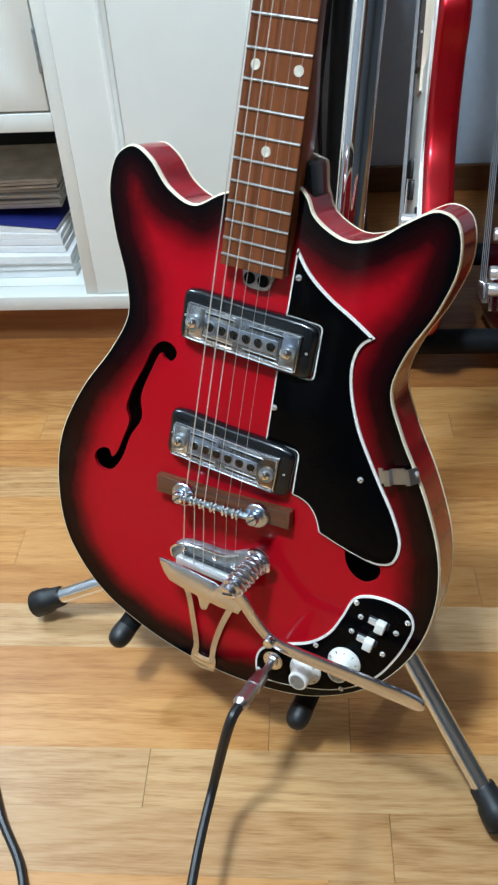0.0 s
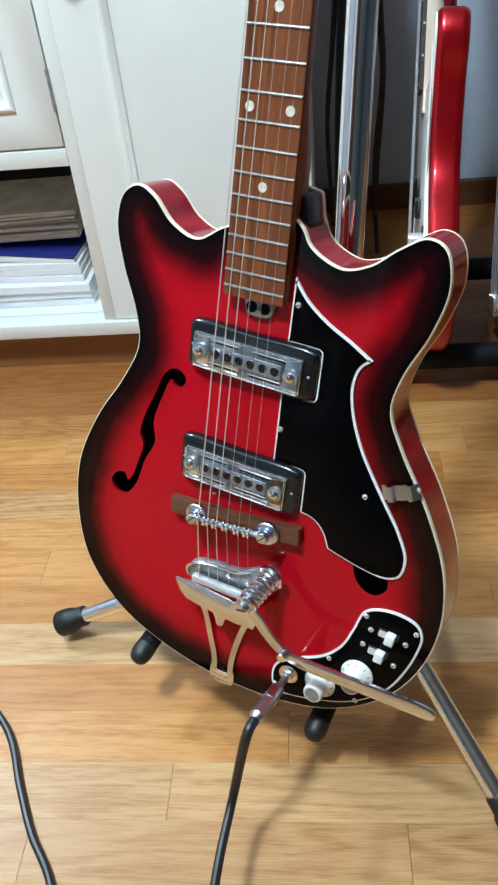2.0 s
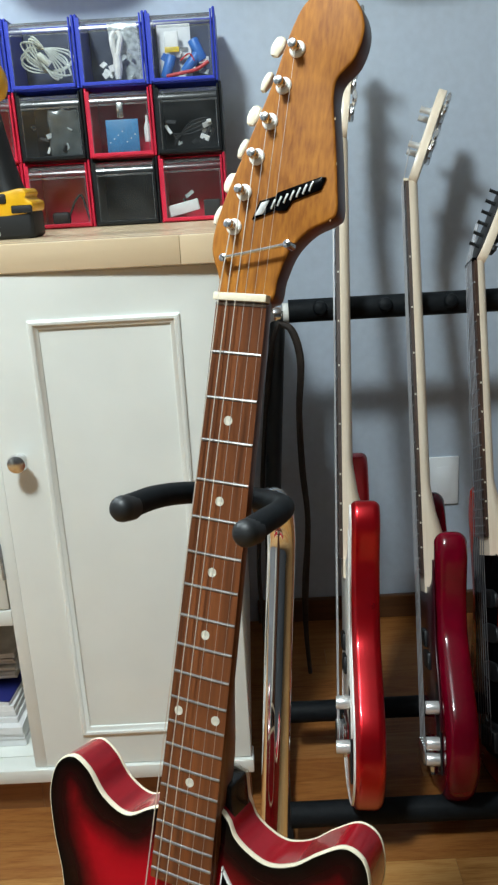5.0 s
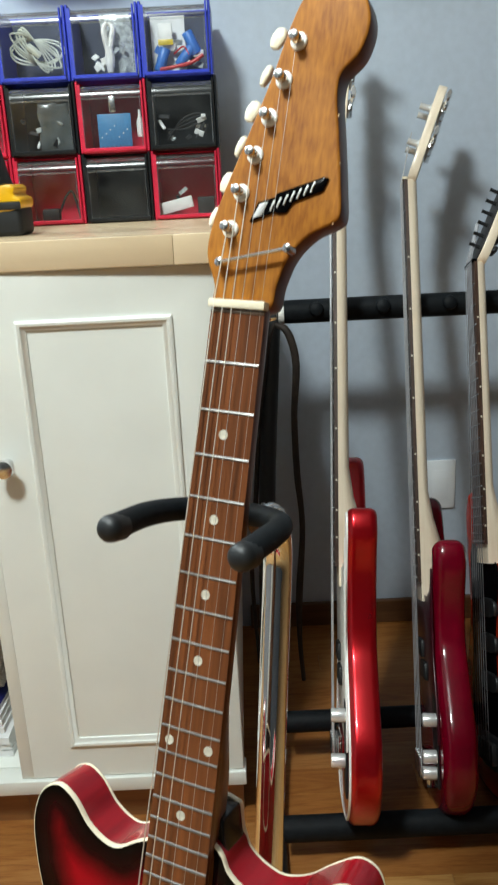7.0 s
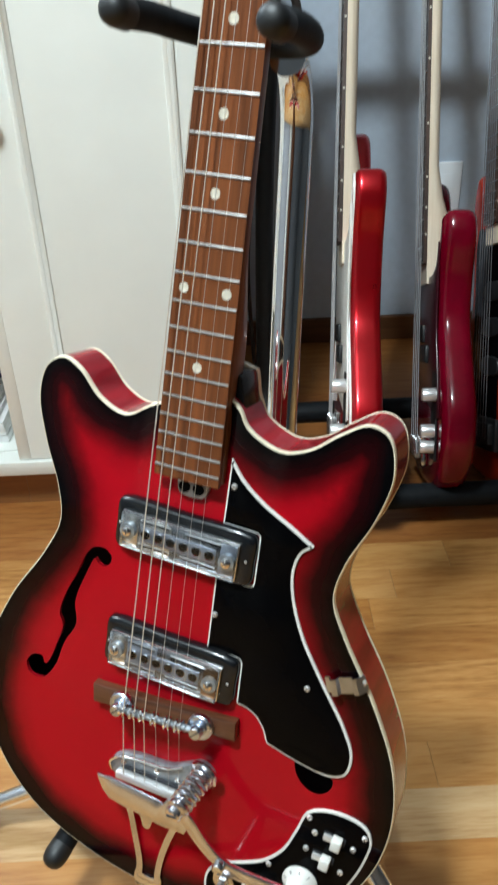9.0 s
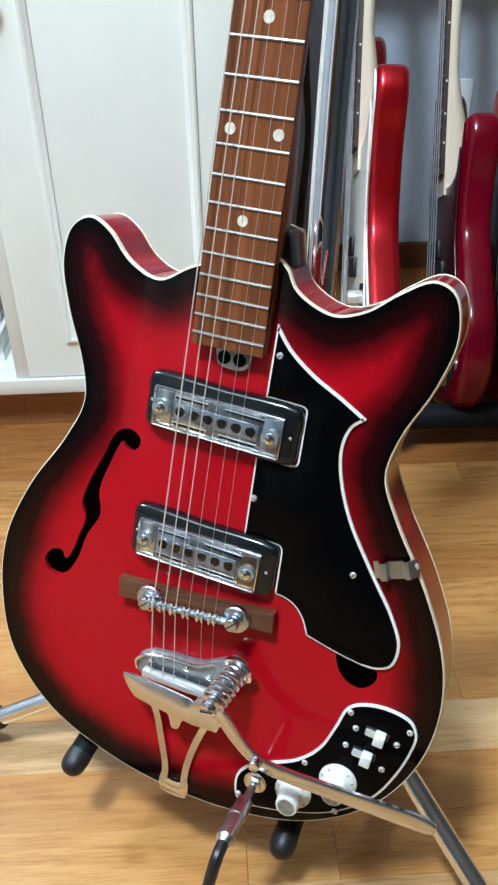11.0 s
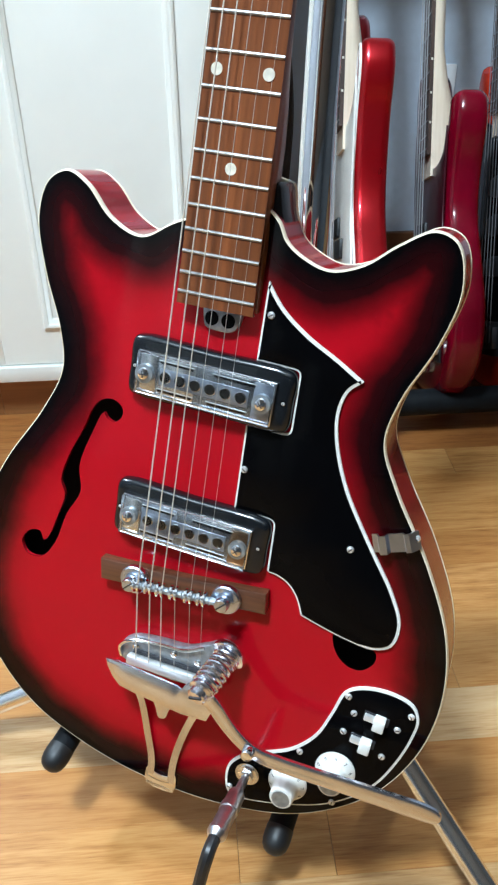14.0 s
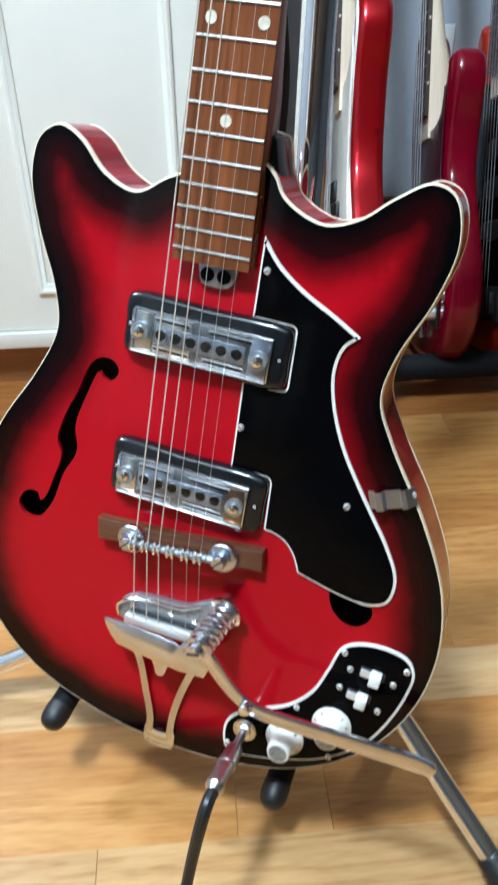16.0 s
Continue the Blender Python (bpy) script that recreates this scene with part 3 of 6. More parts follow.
# headstock
HEAD = spline([(-0.0215, 0.004), (-0.0225, 0.018), (-0.0310, 0.040), (-0.0285, 0.064), (-0.0128, 0.112), (0.0031, 0.158), (0.0149, 0.1990), (0.0228, 0.2150), (0.0340, 0.2232), (0.0450, 0.2240), (0.0567, 0.2180), (0.0655, 0.2064), (0.0690, 0.1924), (0.0645, 0.1740), (0.0535, 0.1610), (0.0520, 0.1500), (0.0568, 0.120), (0.0618, 0.0890), (0.0638, 0.0672), (0.0600, 0.0632), (0.0447, 0.0552), (0.0320, 0.0410), (0.0250, 0.0210), (0.0215, 0.004)], per=5)
head = part("headstock", slab(HEAD, -0.027, -0.0065, 0.0022, 3), M_NECKW, neck, "amber lacquered headstock with chipped edges")
head.data.materials.append(M_HEADSIDE)
for face in head.data.polygons:
    if abs(face.normal.z) < 0.45:
        face.material_index = 1
POSTS = [(0.0212, 0.1825), (0.0136, 0.1575), (0.0060, 0.1325), (-0.0014, 0.1075), (-0.0086, 0.0820), (-0.0140, 0.0570)]
TURNERS = [(0.0012, 0.1895), (-0.0048, 0.1645), (-0.0122, 0.1405), (-0.0182, 0.1165), (-0.0255, 0.0912), (-0.0325, 0.0672)]
for k, ((x, y), (kx, ky)) in enumerate(zip(POSTS, TURNERS)):
    tun = part("tuning_machine", lathe([(0.0060, -0.0068), (0.0060, -0.0054), (0.0053, -0.0045), (0.0042, -0.0042)], 20), M_WHITEP, head, "white collar with a chrome string post")
    tun.location = (x, y, 0)
    part("string_post", lathe([(0.0036, -0.005), (0.0036, 0.0003), (0.0027, 0.0012), (0.0027, 0.0030), (0.0035, 0.0036), (0.0033, 0.0054), (0.0022, 0.0060), (0, 0.0060)], 16), M_BRUSHED, tun)
    key = part("tuning_key", lathe([(0, -0.0076), (0.0040, -0.0064), (0.0063, -0.0024), (0.0066, 0.002), (0.0050, 0.0064), (0.0022, 0.0078), (0, 0.0080)], 18), M_CREAM, head, "cream plastic key")
    key.matrix_local = pose(kx, ky, -0.017, 90, 20 + 35 * (k % 2), 90 + 68) @ Matrix.Diagonal((1, 0.55, 1, 1))
    part("shaft", tube([(kx, ky, -0.017), ((kx + x) / 2, (ky + y) / 2, -0.018), (x, y, -0.019)], 0.0019, 8, 2), M_BRUSHED, head)
bar = part("string_bar", tube([(-0.0165, 0.0328, 0.0012), (0.0328, 0.0440, 0.0012)], 0.0014, 10, 2), M_BRUSHED, head, "chrome string retainer bar")
for x, y in ((-0.0165, 0.0328), (0.0328, 0.0440)):
    part("screw", lathe([(0.0033, -0.007), (0.0033, 0.001), (0.0030, 0.0028), (0.0012, 0.0036), (0, 0.0036)], 14), M_CHROME, bar).location = (x, y, 0)
badge = part("badge", slab([(0.0004, 0.0622), (0.0052, 0.0756), (0.0175, 0.0792), (0.0185, 0.0817), (0.0500, 0.0926), (0.0537, 0.0922), (0.0506, 0.0838), (0.0300, 0.0758), (0.0262, 0.0690), (0.0200, 0.0684), (0.0180, 0.0694)], -0.0067, -0.0045, 0.0004), M_BLACKP, head, "dark metal badge plate with raised silver stripes")
part("stroke", slab([(0.0024, 0.0646), (0.0066, 0.0742), (0.0130, 0.0760), (0.0090, 0.0664)], -0.0046, -0.0039, 0.0002), M_WHITEM, badge, "raised silver block")
for k in range(7):
    x, y = 0.0150 + 0.0046 * k, 0.0698 + 0.0021 * k
    part("stroke", tube([(x, y, -0.0043), (x + 0.0011, y + 0.0036, -0.0041), (x + 0.0024, y + 0.0068, -0.0043)], 0.0008, 6, 3), M_WHITEM, badge, "raised silver bar")

M_CHIP = simple("bare_chipped_wood", (0.62, 0.44, 0.25), 0.7, vary=0.2, scale=200)
for x, y, r in ((0.0630, 0.0800, 0.0007), (0.0598, 0.1020, 0.0008), (0.0552, 0.1335, 0.0006), (0.0600, 0.0640, 0.0009)):
    part("chip", lathe([(0, -r * 0.6), (r, -r * 0.4), (r * 1.1, 0), (r * 0.8, r * 0.4), (0, r * 0.5)], 8), M_CHIP, head).matrix_local = pose(x - 0.0006, y, -0.0078) @ Matrix.Diagonal((0.7, 1.9, 1.0, 1))

# pickguard, control plate
def two_ply(name, outline, material_label, thin=None, z=BODY_Z, thick=0.0022, lip=0.0021):
    base = part(name, slab(outline, z + 0.0002, z + thick, 0.0003), M_WHITEP, guitar, material_label)
    p = np.array(outline)
    area = 0.5 * np.sum(p[:, 0] * np.roll(p[:, 1], -1) - p[:, 1] * np.roll(p[:, 0], -1))
    t = np.roll(p, -1, 0) - np.roll(p, 1, 0)
    nrm = np.stack([t[:, 1], -t[:, 0]], 1) / (np.linalg.norm(t, axis=1)[:, None] + 1e-9) * (1 if area > 0 else -1)
    by = np.array([lip if thin is None or not thin(*q) else 0.0013 for q in p])
    part("face", slab([tuple(q) for q in p - nrm * by[:, None]], z + thick - 0.0008, z + thick + 0.0004, 0.0002), M_BLACKP, base, "glossy black upper ply")
    return base


def dense(points, gap=0.003, closed=True):
    out = []
    for a, b in zip(points, points[1:] + (points[:1] if closed else [])):
        n = max(1, int(math.hypot(b[0] - a[0], b[1] - a[1]) / gap))
        out += [(a[0] + (b[0] - a[0]) * k / n, a[1] + (b[1] - a[1]) * k / n) for k in range(n)]
    return out


GUARD = spline([(0.0303, -0.4205), (0.0423, -0.4351), (0.0600, -0.4482), (0.0805, -0.4589), (0.0983, -0.4692)], False, 6)
GUARD += spline([(0.0978, -0.4700), (0.0905, -0.4772), (0.0871, -0.4919), (0.0905, -0.5130), (0.1013, -0.5397), (0.1160, -0.5633), (0.1288, -0.5818), (0.1417, -0.6005), (0.1515, -0.6220), (0.1490, -0.6400), (0.1374, -0.6462), (0.1200, -0.6450), (0.1034, -0.6416), (0.0858, -0.6369)], False, 5)
GUARD += spline([(0.0855, -0.6362), (0.0806, -0.6249), (0.0732, -0.6164), (0.0646, -0.6127), (0.0592, -0.6122)], False, 4)
GUARD += dense([(0.0578, -0.6110), (0.0574, -0.5790), (0.0570, -0.5762), (0.0556, -0.5744), (0.0534, -0.5738), (0.0286, -0.5732), (0.0287, -0.5122), (0.0540, -0.5130), (0.0566, -0.5125), (0.0579, -0.5112), (0.0584, -0.5092), (0.0584, -0.4745), (0.0580, -0.4726), (0.0566, -0.4714), (0.0542, -0.4710), (0.0295, -0.4702), (0.0302, -0.4215)], 0.004, False)
guard = two_ply("pickguard", GUARD, "black pickguard with a white bevelled edge", lambda x, y: (x < 0.1300 and y < -0.6110) or x < 0.0600 and (y > -0.6135) and not (y > -0.449 and x > 0.0305 + (-0.4215 - y) * 0.6))
for x, y in ((0.0350, -0.4405), (0.0320, -0.5436), (0.1102, -0.5790)):
    screw(guard, x, y, BODY_Z + 0.0026, 0.0024)
PLATE = spline([(0.0549, -0.8010), (0.0512, -0.7864), (0.0535, -0.7745), (0.0640, -0.7628), (0.0780, -0.7550), (0.0965, -0.7440), (0.1110, -0.7265), (0.1190, -0.7045), (0.1255, -0.6840), (0.1374, -0.6762), (0.1564, -0.6738), (0.1715, -0.6780), (0.1775, -0.6880), (0.1762, -0.7040), (0.1705, -0.7255), (0.1593, -0.7508), (0.1440, -0.7690), (0.1250, -0.7835), (0.1000, -0.7945), (0.0750, -0.8020), (0.0620, -0.8040)], per=5)
plate = two_ply("control_plate", PLATE, "black control plate with a white edge", lambda x, y: y < -0.755 and x > 0.07, lip=0.0019)
for x, y in ((0.1287, -0.6865), (0.1346, -0.6980), (0.1300, -0.7150), (0.1590, -0.7250), (0.1652, -0.7000), (0.1720, -0.6865), (0.1030, -0.7438), (0.0560, -0.7955), (0.1325, -0.7770)):
    screw(plate, x, y, BODY_Z + 0.0026, 0.0024)
for x, y in ((0.1502, -0.6968), (0.1442, -0.7176)):
    sw = part("slide_switch", box(-0.0090, 0.0085, -0.0035, 0.0035, 0, 0.0006), M_DARK, plate, "white slide switch")
    sw.matrix_local = pose(x, y, BODY_Z + 0.0027, 0, 0, -4)
    part("chrome_stop", box(-0.0085, -0.0005, -0.0026, 0.0026, 0.0006, 0.0034, 0.0008), M_WHITEM, sw)
    part("slider", box(-0.0014, 0.0064, -0.0046, 0.0046, 0.0004, 0.0085, 0.0009), M_WHITEP, sw)
def digit(body, size=0.0046, ink=M_DARK):
    """Small raised lettering of the built-in font."""
    cu = bpy.data.curves.new("digit", "FONT")
    cu.body, cu.size, cu.extrude, cu.align_x, cu.align_y = body, size, 0.00012, "CENTER", "CENTER"
    holder = bpy.data.objects.new("digit", cu)
    me = bpy.data.meshes.new_from_object(holder)
    bpy.data.objects.remove(holder)
    bpy.data.curves.remove(cu)
    me.materials.clear()
    me.materials.append(ink)
    return me


for x, y, turn in ((0.0988, -0.7728, 30), (0.1302, -0.7478, 75)):
    kn = part("knob", lathe([(0.0130, 0), (0.0132, 0.0012), (0.0118, 0.0038), (0.0090, 0.0056), (0.0084, 0.0068), (0.0078, 0.0165), (0.0072, 0.0176), (0.0058, 0.0178)], 36), M_WHITEP, plate, "white plastic volume knob with a numbered skirt")
    kn.matrix_local = pose(x, y, BODY_Z + 0.0032, 0, 0, turn) @ Matrix.Diagonal((1.1, 1.1, 1.05, 1))
    part("cap", lathe([(0.0060, 0.0172), (0.0060, 0.0181), (0, 0.0182)], 24), M_ZINC, kn, "brushed metal cap")
    for k in range(10):
        fig = new("figure", digit(str(k)))
        fig.parent = kn
        fig.matrix_local = Matrix.Rotation(radians(36 * k), 4, "Z") @ pose(0, 0.0108, 0.0044, -36, 0, 0) @ Matrix.Diagonal((0.75, 0.75, 1, 1))
jack = part("jack_socket", lathe([(0.0082, 0), (0.0082, 0.0010), (0.0070, 0.0014), (0.0056, 0.0016), (0.0056, 0.0052), (0.0046, 0.0056)], 6), M_CHROME, plate, "chrome jack nut and washer")
jack.location = (0.0680, -0.7790, BODY_Z + 0.0026)
part("washer", lathe([(0.0092, -0.0002), (0.0092, 0.0008), (0.006, 0.0010)], 24), M_BRUSHED, jack)

# pickups
for v0, u0, cx, cy in ((-0.4908, 0.0013, -0.0013, -0.0018), (-0.5928, -0.0002, -0.0016, -0.0022)):
    pk = part("pickup", slab(spline([(-0.0556, -0.0166), (-0.0518, -0.0202), (0.0, -0.0205), (0.0520, -0.0202), (0.0560, -0.0166), (0.0564, 0.0), (0.0560, 0.0172), (0.0520, 0.0206), (0.0, 0.0208), (-0.0518, 0.0204), (-0.0556, 0.0170), (-0.0560, 0.0)], per=4), BODY_Z, 0.0008, 0.0045, 5), M_CASE, guitar, "smoky black single-coil pickup with a clear cover over chrome")
    pk.matrix_local = pose(u0, v0, -0.0046, 0, 0, -1.6)
    rim = part("frame", slab(dense([(-0.0472, -0.0143), (0.0472, -0.0143), (0.0472, 0.0143), (-0.0472, 0.0143)], 0.012), 0.0004, 0.0034, 0.0008), M_CHROME, pk, "thin chrome rim")
    cover = part("cover", slab(dense([(-0.0464, -0.0136), (0.0464, -0.0136), (0.0464, 0.0136), (-0.0464, 0.0136)], 0.02), 0.0008, 0.0040, 0.0008), M_SMOKE, pk, "clear plastic over mottled grey metal")
    rim.location = cover.location = (cx, cy, 0)
    shell = part("clear_shell", slab(dense([(-0.0466, -0.0138), (0.0466, -0.0138), (0.0466, 0.0138), (-0.0466, 0.0138)], 0.02), 0.0041, 0.0076, 0.0011, 3), M_CLEAR, pk, "raised clear plastic cover")
    shell.location = (cx, cy, 0)
    shell.visible_shadow = False
    # plates added to put the cover's silver and brown reflections into colour
    for x0, x1, tone in ((-0.0455, -0.0330, M_BRUSHED), (0.0335, 0.0455, M_BROWNTONE if v0 < -0.55 else M_PICKBAR), (-0.0318, -0.0060, M_BRUSHED if v0 > -0.55 else M_PICKBAR)):
        part("plate", box(x0, x1, -0.0125, 0.0125, 0.00385, 0.00425, 0.0002), tone, cover, "tinted plate standing in for reflections in the clear cover")
    part("pole_bar", box(-0.0305, 0.0305, -0.0058, 0.0054, 0.0040, 0.0047, 0.0003), M_PICKBAR, cover, "grey metal bar")
    for k in range(6):
        x = -0.0262 + 0.01040 * k
        pole = part("pole_piece", lathe([(0.0040, 0.0044), (0.0040, 0.0053), (0.0034, 0.0055), (0.0033, 0.0049), (0, 0.0048)], 20), M_CHROME, cover)
        pole.location = (x, 0, 0)
        part("pole_hole", lathe([(0.0034, 0.0050), (0.0034, 0.00545), (0, 0.00545)], 16), M_BLACKP, pole)
    for x0, x1, y in ((-0.031, -0.008, 0.0094), (0.006, 0.034, 0.0094), (-0.031, -0.007, -0.0096), (0.004, 0.030, -0.0096)):
        part("slot", box(x0, x1, y - 0.0010, y + 0.0006, 0.0039, 0.0044, 0.0002), M_BLACKP, cover)
        part("rib", box(x0 - 0.001, x1 + 0.001, y + 0.0008, y + 0.0013, 0.0040, 0.0045, 0.0001), M_WHITEM, cover)
    for x in (-0.0402, 0.0402):
        part("screw_plate", lathe([(0.0062, 0.0040), (0.0062, 0.0078), (0.0050, 0.0080)], 20), M_ZINC, cover).location = (x, 0, 0)
        dome = part("screw", lathe([(0.0042, 0.0060), (0.0042, 0.0082), (0.0035, 0.0094), (0.0019, 0.0100), (0, 0.0102)], 20), M_CHROME, cover, "round chrome screw")
        dome.location = (x, 0, 0)
        for q in (25, 115):
            part("slot", box(-0.0022, 0.0022, -0.0003, 0.0003, 0.0097, 0.0103), M_DARK, dome, smooth=False).matrix_local = pose(0, 0, 0, 0, 0, q + x * 400)
    for x in (-0.0514, 0.0510):
        part("hole", lathe([(0.0019, 0.0004), (0.0019, 0.0010), (0, 0.0010)], 12), M_BLACKP, pk).location = (x, 0, -0.0001)
        screw(pk, x, 0, 0.0004, 0.0013)

# bridge
M_BRIDGE = wood("dark_rosewood_bridge", (0.040, 0.013, 0.007), (0.16, 0.058, 0.026), 0.4, 22, "x", coat=0.2)
bridge = part("bridge", slab(dense([(-0.0625, -0.0085), (0.0, -0.0098), (0.0625, -0.0085), (0.0625, 0.0072), (0.0, 0.0058), (-0.0625, 0.0076)], 0.01), BODY_Z, -0.0030, 0.0012), M_BRIDGE, guitar, "rosewood bridge foot with a chrome saddle rod")
bridge.matrix_local = pose(0.0, -0.6375, 0, 0, 0, 5)
part("saddle_rod", tube([(-0.0334, -0.0010, 0.0070), (0.0354, -0.0010, 0.0070)], 0.0026, 10, 2), M_ZINC, bridge)
for x in (-0.0334, 0.0354):
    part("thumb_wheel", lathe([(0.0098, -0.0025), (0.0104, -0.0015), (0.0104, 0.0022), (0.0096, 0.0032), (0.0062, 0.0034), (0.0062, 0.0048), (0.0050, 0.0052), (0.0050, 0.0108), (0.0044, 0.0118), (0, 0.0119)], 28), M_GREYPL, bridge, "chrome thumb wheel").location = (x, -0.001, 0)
    part("slot", box(-0.0042, 0.0042, -0.0005, 0.0005, 0.0116, 0.0122), M_DARK, bridge, smooth=False).matrix_local = pose(x, -0.001, 0, 0, 0, 40)
STR_U = [-0.0281, -0.0186, -0.0099, 0.0002, 0.0112, 0.0205]
TAIL_U = [-0.0255, -0.0151, -0.0058, 0.0051, 0.0158, 0.0248]
for k, u in enumerate(STR_U):
    part("saddle", lathe([(0.0036, -0.0031), (0.0053, -0.0027), (0.0053, -0.0011), (0.0031, -0.0004), (0.0031, 0.0004), (0.0053, 0.0011), (0.0053, 0.0027), (0.0036, 0.0031)], 18), M_CHROME, bridge, "chrome roller saddle").matrix_local = pose(u, -0.001, 0.0070, 0, 90, 0)
for k in range(13):
    part("thread", lathe([(0.0028, -0.0004), (0.0033, 0), (0.0028, 0.0004)], 12), M_ZINC, bridge).matrix_local = pose(-0.029 + 0.005 * k, -0.001, 0.0070, 0, 90, 0)

# vibrato tailpiece
tail = part("vibrato_tailpiece", slab(spline([(-0.0400, -0.7120), (-0.0412, -0.7010), (-0.0330, -0.6925), (-0.0124, -0.6885), (0.0099, -0.6868), (0.0240, -0.6800), (0.0370, -0.6735), (0.0480, -0.6790), (0.0490, -0.6900), (0.0380, -0.7020), (0.0250, -0.7140), (0.0000, -0.7180)], per=5), BODY_Z, -0.0045, 0.0015), M_ZINC, guitar, "chrome vibrato tailpiece with an arm and spring")
part("raised_rim", tube([(-0.0400, -0.7100, -0.004), (-0.0408, -0.7010, -0.002), (-0.0330, -0.6930, -0.001), (-0.0124, -0.6890, -0.001), (0.0099, -0.6872, -0.001), (0.0240, -0.6805, -0.002)], 0.0012, 8, 4), M_CHROME, tail)
part("inner_shadow_strip", box(-0.0300, 0.0240, -0.7035, -0.7005, -0.0045, -0.0022, 0.0003), M_DARK, tail)
part("string_block", box(-0.0330, 0.0270, -0.7110, -0.7040, -0.0040, 0.0030, 0.0012), M_WHITEM, tail, "bright metal string block")
for x, y in ((-0.0290, -0.6990), (0.0010, -0.6950), (0.0200, -0.6960)):
    part("rivet", lathe([(0.0026, -0.0046), (0.0026, -0.0036), (0.0012, -0.0032), (0, -0.0036)], 12), M_CHROME, tail).location = (x, y, 0)
BLADE = dense([(-0.0450, -0.7058), (-0.0420, -0.7052), (-0.0305, -0.7058), (0.0115, -0.7092), (0.0150, -0.7108), (0.0190, -0.7040), (0.0260, -0.7000), (0.0345, -0.7050), (0.0395, -0.7215), (0.0370, -0.7285), (0.0177, -0.7296), (-0.0191, -0.7261), (-0.0323, -0.7238), (-0.0385, -0.7180), (-0.0432, -0.7110)], 0.006)
blade = slab(BLADE, 0.0085, 0.0110, 0.0006)
for v in blade.verts:
    v.co.z -= (v.co.y + 0.7060) * 0.06
part("blade", blade, M_COOL, tail, "bent flat chrome blade")
for pts in (((-0.0290, -0.7200, 0.0030), (-0.0212, -0.7411, -0.0050), (-0.0140, -0.7723, -0.0085), (-0.0085, -0.7980, -0.0100), (-0.0085, -0.8120, -0.0105)), ((0.0300, -0.7220, 0.0030), (0.0215, -0.7430, -0.0050), (0.0140, -0.7680, -0.0085), (0.0095, -0.7930, -0.0100), (0.0090, -0.8140, -0.0105))):
    part("strap", sweep(spline([(*p, 1.0) for p in pts], False, 5), lambda r: [(-0.0028, -0.0008), (0.0028, -0.0008), (0.0028, 0.0008), (-0.0028, 0.0008)], up=(0, 0, 1)), M_COOL, tail, "bent chrome strap")
part("tail_end", slab(spline([(-0.0110, -0.8215), (-0.0112, -0.8050), (-0.0060, -0.8085), (0.0010, -0.8100), (0.0075, -0.8085), (0.0118, -0.8050), (0.0118, -0.8220)], per=3), BODY_Z + 0.0003, BODY_Z + 0.0022, 0.0006), M_CHROME, tail)
part("tail_end_fold", slab([(-0.0115, -0.8225), (0.0120, -0.8235), (0.0120, -0.8195), (-0.0115, -0.8185)], -0.040, BODY_Z + 0.0022, 0.0006), M_CHROME, tail)
part("tongue", slab(spline([(-0.0090, -0.7230), (0.0120, -0.7260), (0.0065, -0.7350), (0.0040, -0.7430), (-0.0010, -0.7440), (-0.0040, -0.7370)], per=4), 0.0050, 0.0066, 0.0005), M_COOL, tail)
S0, S1 = Vector((0.0420, -0.6800, -0.0040)), Vector((0.0352, -0.6925, 0.0270))
axis = (S1 - S0).normalized()
side = axis.cross(Vector((1, 0, 0))).normalized()
top = axis.cross(side)
coil = [tuple(S0 + (S1 - S0) * (k / 96) + side * 0.0088 * math.cos(k * math.pi / 6.86) + top * 0.0088 * math.sin(k * math.pi / 6.86)) + (0.0014,) for k in range(97)]
part("spring", sweep(coil, lambda r: [(r * math.cos(a), r * math.sin(a)) for a in (k * math.pi / 4 for k in range(8))]), M_COOL, tail, "coiled chrome spring")
turn = axis.to_track_quat("Z", "Y").to_matrix().to_4x4()
part("spring_cup", lathe([(0.0125, -0.002), (0.0130, 0), (0.0125, 0.0020), (0.0090, 0.0030)], 28), M_COOL, tail).matrix_local = Matrix.Translation(S0) @ turn
part("spring_bolt", lathe([(0.0085, -0.004), (0.0092, -0.002), (0.0092, 0.0010), (0.0070, 0.0025), (0.0070, 0.0060), (0.0058, 0.0072), (0, 0.0074)], 24), M_COOL, tail, "slotted chrome bolt").matrix_local = Matrix.Translation(S1) @ turn
part("slot", box(-0.0060, 0.0060, -0.0008, 0.0008, 0.0070, 0.0080), M_DARK, tail, smooth=False).matrix_local = Matrix.Translation(S1) @ turn @ pose(0, 0, 0, 0, 0, 60)
ARM = spline([(0.0330, -0.6940, 0.0240, 0.0060), (0.0440, -0.7020, 0.0245, 0.0058), (0.0560, -0.7150, 0.0240, 0.0052), (0.0680, -0.7250, 0.0235, 0.0050), (0.0800, -0.7305, 0.0235, 0.0052), (0.1000, -0.7318, 0.0235, 0.0056), (0.1300, -0.7312, 0.0232, 0.0058), (0.1650, -0.7308, 0.0225, 0.0062), (0.1900, -0.7320, 0.0205, 0.0064), (0.2000, -0.7330, 0.0198, 0.0056), (0.2035, -0.7334, 0.0196, 0.0040), (0.2050, -0.7336, 0.0195, 0.0015)], False, 5)
arm = part("vibrato_arm", sweep(ARM, lambda r: [(-r, -0.0012), (-r * 0.7, -0.0019), (r * 0.7, -0.0019), (r, -0.0012), (r, 0.0012), (r * 0.7, 0.0019), (-r * 0.7, 0.0019), (-r, 0.0012)]), M_COOL, tail, "long flat chrome arm")
